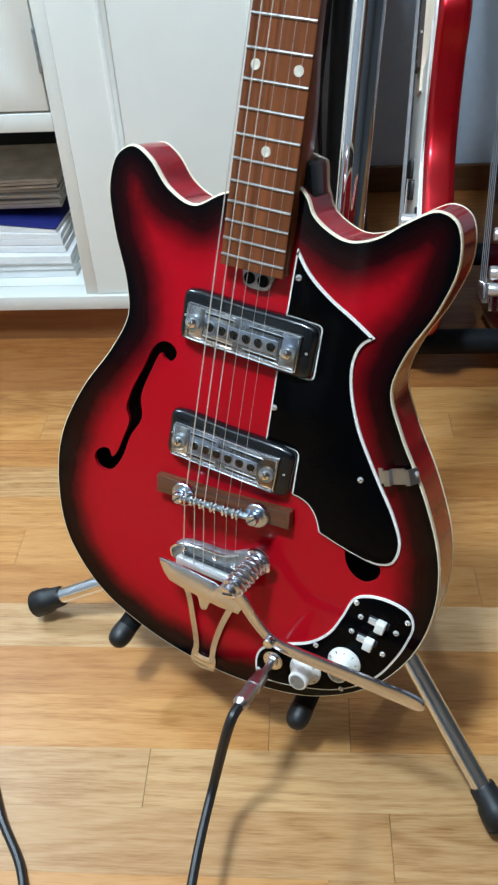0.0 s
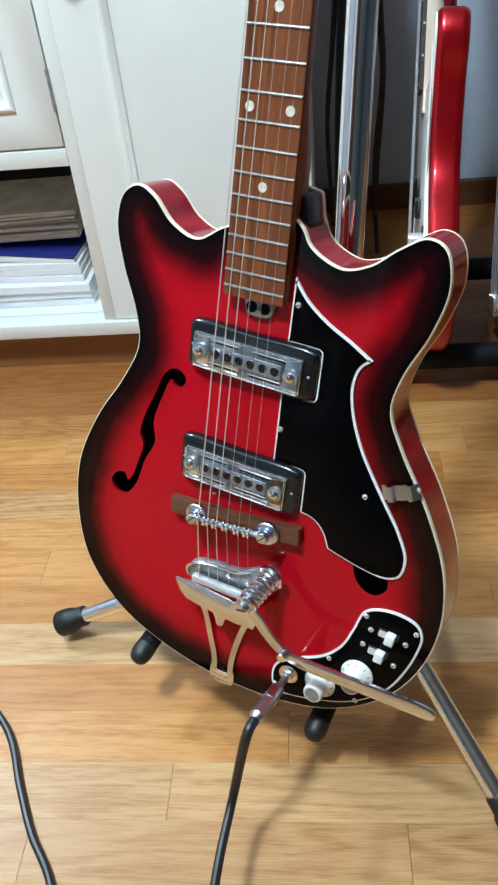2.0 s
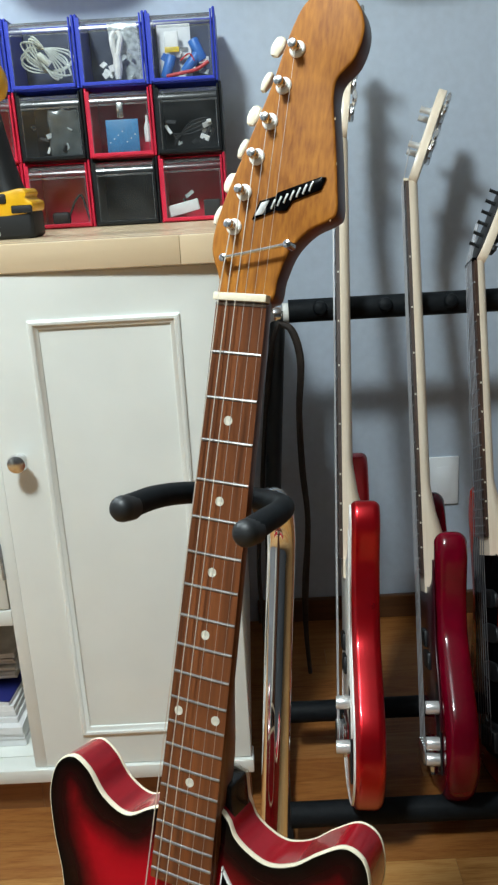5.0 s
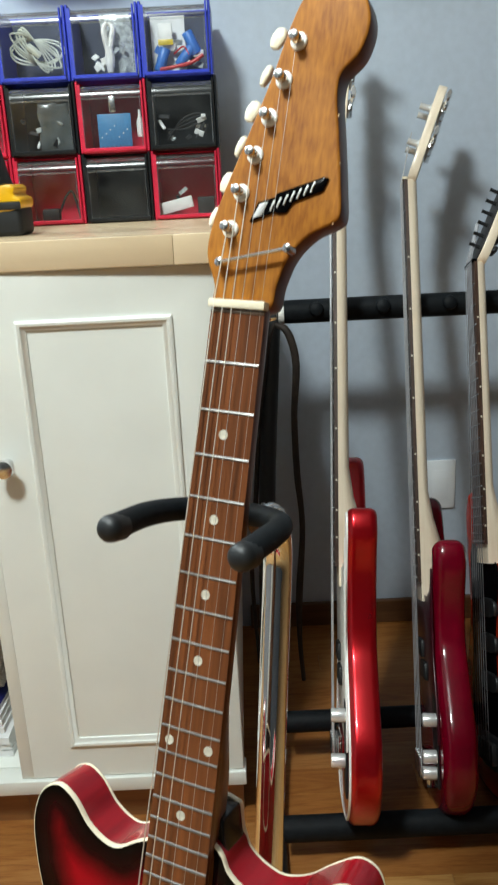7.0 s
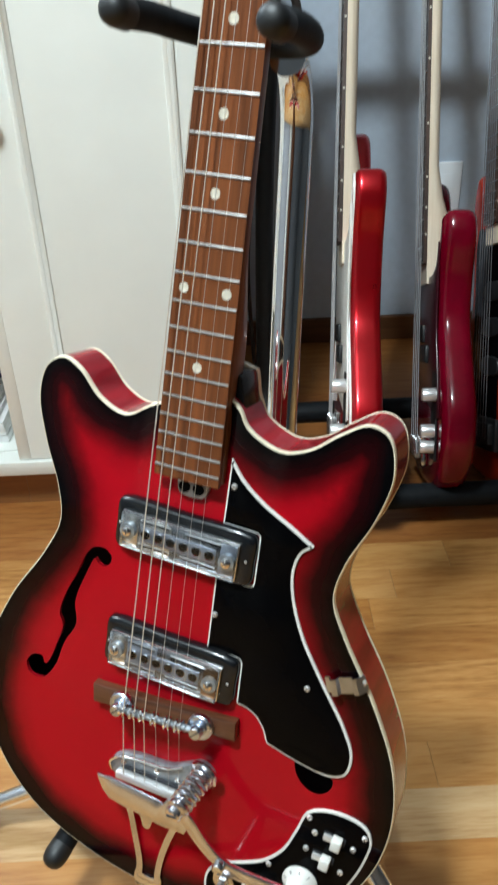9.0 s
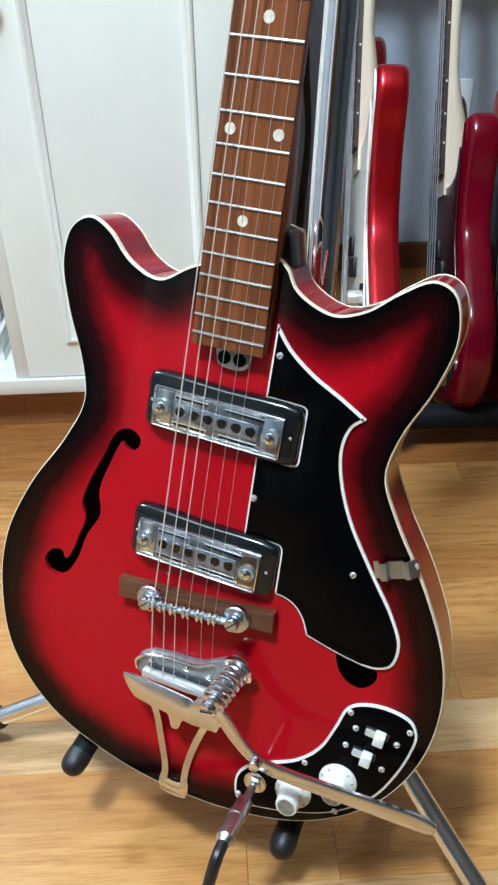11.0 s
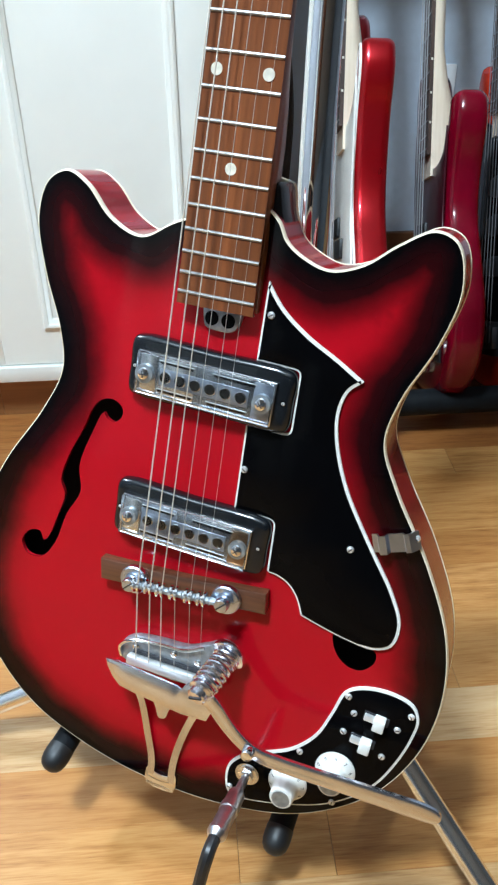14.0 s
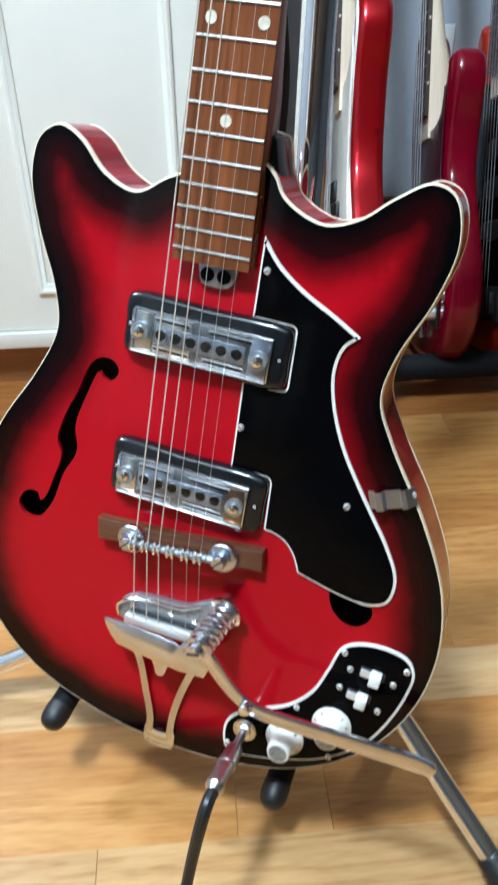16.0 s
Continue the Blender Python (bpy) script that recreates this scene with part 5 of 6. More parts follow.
for row in range(3):
    for col in range(4):
        t, cx, z0 = storage_bin(row, col)
        fy, zf = BIN_Y + 0.012, z0 + 0.006
        G = "contents of the storage bins"
        if (row, col) in LOOSE:
            loose_parts(cx, fy, zf, *LOOSE[row, col])
        if (row, col) == (2, 1):
            c = thing("coiled_cable", "coiled pale grey cable inside a storage bin", "cable", None, G)
            for k in range(8):
                a, grow = radians(-62 + 9.5 * k), 1.0 - 0.06 * (k % 3)
                pts = []
                for q in (j * math.pi / 5 for j in range(11)):
                    px, pz = (0.040 + 0.003 * (k % 4)) * grow * math.cos(q), (0.008 + 0.0016 * k) * math.sin(q)
                    pts.append((cx + 0.002 + px * math.cos(a) - pz * math.sin(a), fy + 0.004 + 0.003 * k + 0.004 * math.sin(2 * q), zf + 0.046 + px * math.sin(a) + pz * math.cos(a)))
                part("loop", tube(pts, 0.0017, 6, 3), GREYW, c)
            part("tie", tube([(cx - 0.008, fy + 0.002, zf + 0.052), (cx + 0.002, fy, zf + 0.044), (cx + 0.010, fy + 0.002, zf + 0.036)], 0.0060, 8, 3), GREYW, c)
        elif (row, col) == (2, 2):
            c = thing("tweezers", "white plastic tweezers inside a storage bin", "tweezers", None, G)
            part("handle", tube([(cx + 0.006, fy + 0.003, zf + 0.006), (cx + 0.007, fy + 0.003, zf + 0.026), (cx + 0.006, fy + 0.003, zf + 0.046)], [0.0050, 0.0082, 0.0062], 10, 4), SMALLW, c)
            for s in (-1, 1):
                part("arm", tube([(cx + 0.006 + 0.002 * s, fy + 0.003, zf + 0.042), (cx + 0.007 + 0.006 * s, fy + 0.003, zf + 0.062), (cx + 0.008 + 0.0075 * s, fy + 0.003, zf + 0.074), (cx + 0.008 + 0.0015 * s, fy + 0.003, zf + 0.083)], [0.0050, 0.0052, 0.0046, 0.0036], 8, 4), SMALLW, c)
            c = thing("plastic_bag", "clear flat parts bag inside a storage bin", "bag", None, G)
            b = box(cx - 0.010, cx + 0.042, fy + 0.020, fy + 0.024, zf + 0.001, zf + 0.098, 0.001)
            for v in b.verts:
                v.co.x += 0.014 * (1 - (v.co.z - zf) / 0.1)
            part("sheet", b, SHEEN, c)
        elif (row, col) == (2, 3):
            c = thing("battery_cell", "blue wrapped battery cells with red wire inside a storage bin", "battery", None, G)
            for dx, dz, tilt in ((-0.026, 0.022, 20), (0.014, 0.026, 40), (0.026, 0.046, -25)):
                o = part("cell", lathe([(0.0085, -0.019), (0.0092, -0.018), (0.0092, 0.018), (0.0085, 0.019), (0, 0.019)], 18), CELL, c)
                o.matrix_local = pose(cx + dx, fy + 0.008, zf + dz, 0, tilt, 0)
            part("wire", tube([(cx - 0.030, fy, zf + 0.006), (cx, fy - 0.003, zf + 0.010), (cx + 0.022, fy - 0.002, zf + 0.014), (cx + 0.044, fy, zf + 0.026)], 0.0032, 8, 5), REDW, c)
            part("wire", tube([(cx - 0.005, fy + 0.004, zf + 0.030), (cx + 0.012, fy, zf + 0.040), (cx + 0.020, fy, zf + 0.028)], 0.0014, 6, 5), REDW, c)
            part("pouch", box(cx - 0.030, cx - 0.006, fy + 0.004, fy + 0.010, zf + 0.044, zf + 0.078, 0.002), SMALLW, c, "silver pouch")
            part("pouch_band", box(cx - 0.0305, cx - 0.0055, fy + 0.0030, fy + 0.0045, zf + 0.044, zf + 0.053, 0.0004), YELP, c, "yellow band")
            c = thing("paper_card", "white card standing inside a storage bin", "card", None, G)
            part("sheet", box(cx - 0.044, cx + 0.014, fy + 0.026, fy + 0.028, zf, zf + 0.092), SMALLW, c)
        elif (row, col) == (1, 2):
            c = thing("circuit_board", "small blue circuit board inside a storage bin", "circuit board", None, G)
            part("board", box(cx - 0.030, cx + 0.028, fy + 0.010, fy + 0.0116, zf + 0.002, zf + 0.058, 0.0004), SKY, c)
            part("connector", box(cx - 0.008, cx + 0.004, fy + 0.006, fy + 0.014, zf + 0.060, zf + 0.086, 0.0016), M_BRUSHED, c)
            for k in range(7):
                part("pin", box(cx - 0.024 + 0.0075 * k, cx - 0.0225 + 0.0075 * k, fy + 0.008, fy + 0.0095, zf, zf + 0.006), M_BRUSHED, c)
                part("solder_dot", lathe([(0.0012, 0), (0, 0.0010)], 8), SMALLW, c).matrix_local = pose(cx - 0.024 + 0.0075 * k, fy + 0.010, zf + 0.020 + 0.006 * (k % 4), 90, 0, 0)
            c = thing("small_bottle", "small white plastic bottle inside a storage bin", "bottle", None, G)
            part("shell", lathe([(0.005, 0), (0.0062, 0.003), (0.0062, 0.024), (0.003, 0.034), (0.002, 0.044), (0, 0.045)], 14), SMALLW, c).location = (cx + 0.044, fy + 0.008, zf + 0.018)
        elif (row, col) == (1, 1):
            c = thing("plastic_bag", "crumpled clear parts bag inside a storage bin", "bag", None, G)
            b = box(cx - 0.010, cx + 0.044, fy + 0.004, fy + 0.016, zf, zf + 0.080, 0.003, 2)
            bmesh.ops.subdivide_edges(b, edges=b.edges[:], cuts=3, use_grid_fill=True)
            for v in b.verts:
                n3 = noise.noise_vector(v.co * 60)
                v.co += n3 * 0.006
            part("sheet", b, BAG, c)
        elif (row, col) == (1, 3):
            c = thing("wire_bundle", "dark wires and clips inside a storage bin", "wire", None, G)
            for k in range(4):
                part("loop", tube([(cx - 0.03, fy + 0.01, zf + 0.01 + 0.006 * k), (cx, fy + 0.006, zf + 0.045 - 0.006 * k), (cx + 0.035, fy + 0.008, zf + 0.05 - 0.004 * k), (cx + 0.02, fy + 0.01, zf + 0.012)], 0.0018, 6, 5), SMALLB, c)
            part("clip", box(cx + 0.030, cx + 0.038, fy, fy + 0.004, zf + 0.044, zf + 0.050, 0.001), SMALLW, c)
        elif (row, col) == (0, 3):
            c = thing("connector", "white plastic connector block inside a storage bin", "connector", None, G)
            b = box(-0.028, 0.028, -0.006, 0.006, 0, 0.020, 0.0015)
            o = part("shell", b, SMALLW, c)
            o.matrix_local = pose(cx - 0.018, fy + 0.004, zf + 0.008, 0, -12, 0)
            part("groove", box(-0.024, 0.018, -0.0068, -0.0055, 0.006, 0.010), SMALLB, c, smooth=False).matrix_local = o.matrix_local.copy()
            c = thing("connector", "black plastic connector block inside a storage bin", "connector", None, G)
            part("shell", box(cx + 0.016, cx + 0.046, fy + 0.004, fy + 0.016, zf, zf + 0.030, 0.0015), SMALLB, c)
        elif (row, col) == (0, 1):
            c = thing("power_plug", "black power plug with wire inside a storage bin", "plug", None, G)
            part("shell", box(cx - 0.022, cx + 0.010, fy + 0.004, fy + 0.022, zf, zf + 0.022, 0.005), SMALLB, c)
            part("lead", tube([(cx + 0.008, fy + 0.010, zf + 0.012), (cx + 0.026, fy + 0.006, zf + 0.044), (cx + 0.034, fy + 0.008, zf + 0.050), (cx + 0.046, fy + 0.01, zf + 0.004)], 0.0022, 8, 6), SMALLB, c)

# ---- cordless drill ----
YEL = simple("yellow_tool_plastic", (0.80, 0.42, 0.010), 0.4)
TOOLB = simple("black_tool_rubber", (0.004, 0.005, 0.006), 0.6, relief=0.1)
drill = thing("cordless_drill", "yellow and black cordless drill standing on its battery", "drill", pose(-0.328, 1.300, 0.9106, 0, 0, 0))
part("battery", box(-0.066, 0.061, -0.036, 0.036, 0.0, 0.041, 0.007, 3), TOOLB, drill, "black battery pack")
part("foot", slab(spline([(-0.066, 0.000), (-0.066, 0.024), (-0.020, 0.026), (0.020, 0.030), (0.050, 0.034), (0.056, 0.028), (0.054, 0.021), (0.063, 0.014), (0.061, 0.002), (0.030, -0.004), (0.0, -0.004)], per=4), -0.037, 0.037, 0.004), YEL, drill, "yellow foot of the grip").matrix_local = pose(0, 0, 0.036, 90, 0, 0)
part("latch", box(-0.004, 0.026, -0.0400, -0.034, 0.050, 0.064, 0.003), TOOLB, drill)
part("latch_tab", box(0.000, 0.010, -0.0412, -0.0395, 0.053, 0.060, 0.001), YEL, drill)
part("side_rail", box(0.032, 0.062, -0.0385, -0.0365, 0.036, 0.047, 0.002), TOOLB, drill)
part("badge", slab([(-0.024, 0.006), (-0.004, 0.005), (-0.003, 0.009), (-0.007, 0.016), (-0.004, 0.022), (-0.006, 0.028), (-0.024, 0.030), (-0.026, 0.016)], 0.0362, 0.0370, 0.0002), YEL, drill, "yellow badge").matrix_local = pose(0, 0, 0, 90, 0, 0)
for word, size, x, z in (("5", 0.028, 0.006, 0.022), ("AH", 0.008, 0.006, 0.008)):
    mark = new("lettering", digit(word, size, SMALLW))
    mark.parent = drill
    mark["label"] = "white capacity lettering"
    mark.matrix_local = pose(x, -0.0364, z, 90, 0, 0)
part("grip", sweep(spline([(0.026, 0, 0.052, 0.032), (0.021, 0, 0.072, 0.028), (0.016, 0, 0.100, 0.0260), (0.011, 0, 0.130, 0.0250), (0.008, 0, 0.165, 0.0215), (0.006, 0, 0.196, 0.019)], False, 5), lambda r: [(r * 0.8 * math.cos(a), r * 1.05 * math.sin(a)) for a in (k * math.pi / 8 for k in range(16))], up=(0, 1, 0)), TOOLB, drill, "black rubber grip")
part("motor_housing", lathe([(0, -0.048), (0.012, -0.047), (0.022, -0.042), (0.027, -0.032), (0.0290, -0.014), (0.030, 0.010), (0.030, 0.060), (0.026, 0.095), (0.024, 0.098)], 28), YEL, drill, "rounded yellow motor housing").matrix_local = pose(-0.009, 0, 0.216, 0, -90, 0)
part("collar", box(-0.060, -0.004, -0.022, 0.022, 0.158, 0.200, 0.008, 3), YEL, drill, "yellow housing over the trigger")
for k in range(4):
    part("vent", box(0.004 + 0.007 * k, 0.0075 + 0.007 * k, -0.0300, -0.0255, 0.213, 0.231, 0.0012), TOOLB, drill)
part("label_panel", box(-0.045, -0.004, -0.0312, -0.0285, 0.206, 0.222, 0.001), TOOLB, drill)
part("gearbox", lathe([(0.026, 0.098), (0.028, 0.102), (0.028, 0.120), (0.021, 0.124), (0.019, 0.150), (0.010, 0.156)], 24), TOOLB, drill).matrix_local = pose(-0.009, 0, 0.216, 0, -90, 0)
part("trigger", box(-0.026, -0.010, -0.007, 0.007, 0.122, 0.158, 0.004), TOOLB, drill)

# ---- guitar rack ----
rack = thing("guitar_rack", "black tubular guitar rack with foam-covered rails", "guitar rack")
part("top_rail", tube([(0.108, 1.505, 0.748), (0.70, 1.505, 0.748), (1.30, 1.505, 0.748)], 0.0205, 18, 2), M_FOAM, rack, "black foam rail")
for k in range(9):
    x = 0.163 + 0.1155 * k
    part("neck_peg", lathe([(0.0135, -0.004), (0.0130, 0.003), (0.0110, 0.0095), (0.0060, 0.0125), (0, 0.0135)], 18), M_FOAM, rack, "low rounded black divider").matrix_local = pose(x, 1.4880, 0.7530, 76, 0, 0)
part("front_rail", tube([(0.060, 1.052, 0.052), (0.70, 1.052, 0.052), (1.30, 1.052, 0.052)], 0.0190, 18, 2), M_FOAM, rack, "black foam rail")
part("rear_rail", tube([(0.070, 1.250, 0.092), (0.70, 1.250, 0.092), (1.30, 1.250, 0.092)], 0.0180, 18, 2), M_FOAM, rack, "black foam rail")
part("side_post", tube([(0.048, 1.060, 0.014), (0.050, 1.250, 0.090), (0.060, 1.380, 0.400), (0.088, 1.505, 0.748)], 0.0145, 14, 4), M_RUBBER, rack, "black metal side frame")
part("floor_tube", tube([(0.050, 1.000, 0.014), (0.052, 1.30, 0.014), (0.054, 1.62, 0.014)], 0.0130, 14, 2), M_RUBBER, rack, "black metal floor tube")
part("side_post", tube([(1.290, 1.060, 0.014), (1.292, 1.250, 0.090), (1.295, 1.380, 0.400), (1.300, 1.505, 0.748)], 0.0120, 14, 4), M_RUBBER, rack)
part("end_bolt", lathe([(0, -0.022), (0.010, -0.0195), (0.0170, -0.012), (0.0205, 0), (0.0180, 0.010), (0.008, 0.014)], 22), M_CHROME, rack, "domed chrome bolt").matrix_local = pose(0.084, 1.505, 0.742, 0, 90, 0)
part("end_washer", lathe([(0.0185, 0), (0.0185, 0.010), (0.012, 0.011)], 20), M_WHITEP, rack, "white plastic bush").matrix_local = pose(0.097, 1.505, 0.745, 0, 90, 0)
strap = thing("rack_cable", "dark brown cable hanging from the end of the rack's rail", "cable")
part("cord", tube([(0.090, 1.488, 0.730), (0.108, 1.480, 0.722), (0.124, 1.480, 0.672), (0.119, 1.482, 0.565), (0.121, 1.484, 0.455), (0.128, 1.486, 0.350), (0.118, 1.488, 0.200), (0.117, 1.490, 0.100), (0.122, 1.490, 0.012)], [0.005, 0.007, 0.0072, 0.006, 0.0065, 0.0055, 0.0070, 0.005, 0.0045], 8, 6), M_CORD, strap)
part("cord", tube([(0.090, 1.488, 0.733), (0.076, 1.470, 0.700), (0.056, 1.440, 0.560), (0.042, 1.420, 0.420), (0.030, 1.400, 0.300), (0.036, 1.390, 0.120)], [0.004, 0.005, 0.005, 0.0045, 0.004, 0.0035], 8, 6), M_CORD, strap)


# ---- rack guitars; own axes: x to the treble side, y up the neck, z out of the face ----
def rack_guitar(label, base, nx, paint, guard, nut, head_len, board_end, strings, treble_horn, bass_horn, keys_back, turn, depth=0.042, head_wood=M_MAPLE, board=M_FRETD, soft=0.010, pairs=False, saddle=0.075, knobs=(0.060, 0.084, 0.132)):
    N = Vector((nx, 0.413, math.sqrt(1 - 0.413**2 - nx**2)))
    U = Vector((0, -0.91, 0.413))
    U = (U - N * U.dot(N)).normalized()
    W = U.cross(N)
    m = Matrix.Translation(base) @ Matrix((U, N, W)).transposed().to_4x4() @ Matrix.Rotation(radians(turn), 4, "Y")
    t = thing("electric_bass" if strings == 4 else "electric_guitar", label, "guitar", m, "guitars in the rack")
    th, bh = treble_horn, bass_horn
    line = spline([(0, 0), (0.095, 0.014), (0.152, 0.065), (0.160, 0.130), (0.130, 0.200), (0.101, 0.262), (0.107, th - 0.098), (0.128, th - 0.035), (0.118, th - 0.004), (0.100, th - 0.006), (0.072, th - 0.060), (0.036, th - 0.078), (-0.034, th - 0.060), (-0.062, bh - 0.075), (-0.088, bh - 0.012), (-0.112, bh), (-0.132, bh - 0.035), (-0.130, bh - 0.100), (-0.122, 0.290), (-0.142, 0.215), (-0.170, 0.140), (-0.165, 0.060), (-0.090, 0.010)], per=5)
    part("body", slab(line, -depth, 0.0, soft, 6), paint, t)
    if strings == 6:
        part("pickguard", slab(spline([(0.034, th - 0.088), (-0.030, th - 0.074), (-0.084, bh - 0.090), (-0.090, 0.240), (-0.100, 0.140), (-0.040, 0.060), (0.012, 0.070), (0.018, 0.150), (0.016, 0.260)], per=4), 0.0005, 0.0032, 0.0006), guard, t, "black pickguard")
    else:
        part("pickguard", slab(spline([(0.104, th - 0.045), (0.090, th - 0.075), (0.040, th - 0.090), (-0.030, th - 0.072), (-0.095, bh - 0.080), (-0.090, 0.230), (-0.050, 0.160), (0.060, 0.130), (0.128, 0.120), (0.118, 0.190), (0.100, 0.250)], per=4), 0.0005, 0.0032, 0.0006), guard, t, "pale pickguard" if guard is M_WHITEP else "dark wine pickguard")
    if guard is M_WHITEP:
        part("guard_edge", ring(inset(line, 0.0060), 0.003, -0.0030, 0.0012), M_WHITEP, t, "white edge band")
    hw0, hw1 = (0.019, 0.029) if strings == 4 else (0.021, 0.027)
    L = nut - board_end
    nb = bmesh.new()
    loops = []
    for k in range(17):
        f = k / 16
        v, hw = board_end - 0.03 + (L + 0.03) * f, hw1 + (hw0 - hw1) * f
        g0 = min(1, max(0, (0.24 - f) / 0.13))
        deep = 0.019 - 0.002 * f + 0.020 * g0 * g0 * (3 - 2 * g0)
        loops.append([nb.verts.new(q) for q in ((-hw * math.cos(g * math.pi / 12), v, 0.0125 - deep * math.sin(g * math.pi / 12) ** 0.8) for g in range(13))])
    for a, c in zip(loops, loops[1:]):
        for i in range(13):
            j = (i + 1) % 13
            nb.faces.new((a[i], a[j], c[j], c[i]))
    nb.faces.new(loops[0])
    nb.faces.new(loops[-1][::-1])
    bmesh.ops.recalc_face_normals(nb, faces=nb.faces[:])
    low = 0.006 if strings == 4 else 0.0
    nk = part("neck", nb, M_MAPLE, t, "pale maple neck")
    nk.location = (0, 0, -low)
    b = bmesh.new()
    r0 = [b.verts.new(q) for q in ((-hw1, board_end, 0.0128), (hw1, board_end, 0.0128), (hw0, nut, 0.0128), (-hw0, nut, 0.0128))]
    r1 = [b.verts.new(q) for q in ((-hw1, board_end, 0.0182), (hw1, board_end, 0.0182), (hw0, nut, 0.0182), (-hw0, nut, 0.0182))]
    b.faces.new(r0[::-1])
    b.faces.new(r1)
    for i in range(4):
        b.faces.new((r0[i], r0[(i + 1) % 4], r1[(i + 1) % 4], r1[i]))
    fb = part("fretboard", b, board, nk, "dark rosewood fretboard")
    sc = (nut - board_end) / (1 - 2 ** (-20.4 / 12))
    for n in range(1, 21):
        v = nut - sc * (1 - 2 ** (-n / 12))
        hw = hw0 + (hw1 - hw0) * (nut - v) / L
        part("fret", box(-hw - 0.0004, hw + 0.0004, v - 0.0011, v + 0.0011, 0.0178, 0.0194, 0.0003, 1), M_BRUSHED, nk)
        if n in (3, 5, 7, 9, 12, 15, 17, 19):
            part("side_dot", box(hw - 0.0005, hw + 0.0004, v + sc * 0.018 - 0.0015, v + sc * 0.018 + 0.0015, 0.0140, 0.0168), M_PEARL, nk, smooth=False)
    part("nut", box(-hw0, hw0, nut, nut + 0.005, 0.013, 0.0215, 0.0006, 1), M_CREAM if strings == 4 else M_BLACKP, nk)
    hd = part("headstock", slab(spline([(-0.020, 0.0), (-0.034, 0.035), (-0.030, head_len * 0.55), (-0.018, head_len * 0.92), (0.006, head_len), (0.030, head_len * 0.94), (0.040, head_len * 0.75), (0.036, head_len * 0.4), (0.034, 0.03), (0.021, 0.0)], per=4), -0.015, 0.0, 0.0015, 2), M_MAPLE, nk, "pale maple headstock" if head_wood is M_MAPLE else "maple headstock with a black face")
    hd.matrix_local = pose(0, nut + 0.004, 0.0125, -keys_back, 0, 0)
    if head_wood is not M_MAPLE:
        part("face_veneer", slab(spline([(-0.019, 0.001), (-0.033, 0.035), (-0.029, head_len * 0.55), (-0.017, head_len * 0.91), (0.006, head_len - 0.001), (0.029, head_len * 0.93), (0.039, head_len * 0.75), (0.035, head_len * 0.4), (0.033, 0.03), (0.020, 0.001)], per=4), 0.0002, 0.0022, 0.0005), head_wood, hd, "black headstock face")
    big = 1.0 if strings == 4 else 0.55
    for k in range(strings):
        v = head_len * (0.20 + 0.70 * k / (strings - 1)) if strings == 4 else head_len * (0.16 + 0.135 * k)
        x = 0.010 if strings == 4 else 0.012
        if pairs:
            x, v = (-0.016, 0.014)[k % 2], head_len * (0.36, 0.74)[k // 2]
        s = 1
        tn = part("tuning_machine", lathe([(0.0085 * big, -0.001), (0.0085 * big, 0.002), (0.0058 * big, 0.003), (0.0050 * big, 0.018), (0.0062 * big, 0.020), (0, 0.020)], 14), M_WHITEM if strings == 4 else M_RUBBER, hd)
        tn.location = (x, v, 0.0)
        part("key_plate", box(x - 0.012 * big, x + 0.018, v - 0.010 * big, v + 0.010 * big, -0.024, -0.0155, 0.003), M_BRUSHED if strings == 4 else M_RUBBER, hd)
        part("key", sweep([(x + 0.016, v, -0.022, 0.003), (x + 0.036, v, -0.022, 0.003), (x + 0.040, v, -0.022, 0.010), (x + 0.056, v, -0.022, 0.012), (x + 0.060, v, -0.022, 0.008)], lambda r: [(big * r * math.cos(a), 0.4 * big * r * math.sin(a)) for a in (q * math.pi / 4 for q in range(8))]), M_BRUSHED if strings == 4 else M_RUBBER, hd)
    for k in range(strings):
        q = k / (strings - 1) - 0.5
        part("string", sweep([(q * 0.060, saddle, 0.0215 - low, 0.0007), (q * 0.030, nut, 0.0215 - low, 0.0007), (q * 0.020, nut + head_len * 0.5, 0.020 - low - 0.3 * math.sin(radians(keys_back)) * head_len, 0.0008)], lambda r: [(r * math.cos(a), r * math.sin(a)) for a in (i * math.pi / 2 for i in range(4))]), M_RACKSTR if strings == 4 else M_DIMSTR, t)
    bg = part("bridge", box(-0.040, 0.040, saddle - 0.020, saddle + 0.030, 0.0005, 0.010, 0.002), M_CHROME if strings == 4 else M_RUBBER, t, "chrome bridge" if strings == 4 else "black bridge")
    for k in range(strings):
        part("saddle", box(-0.034 + 0.068 * k / strings, -0.034 + 0.068 * k / strings + 0.010, saddle - 0.009, saddle + 0.023, 0.010, 0.019, 0.002), M_BRUSHED if strings == 4 else M_RUBBER, bg)
    if strings == 4:
        for x, v in ((0.014, 0.208), (-0.020, 0.239)):
            part("pickup", box(x - 0.027, x + 0.027, v - 0.0135, v + 0.0135, 0.0005, 0.0085, 0.003), M_RUBBER, t, "black split pickup")
    for v in () if strings == 4 else (0.185, 0.245, 0.300):
        part("pickup", slab(spline([(-0.038, -0.011), (0.026, -0.011), (0.030, 0), (0.026, 0.011), (-0.038, 0.011), (-0.042, 0)], per=3), 0.0005, 0.008, 0.002), M_RUBBER, t, "black pickup").location = (0, v, 0)
    if strings == 4:
        part("control_panel", box(0.080, 0.118, 0.055, 0.185, 0.0005, 0.0035, 0.0010), M_RUBBER, t)
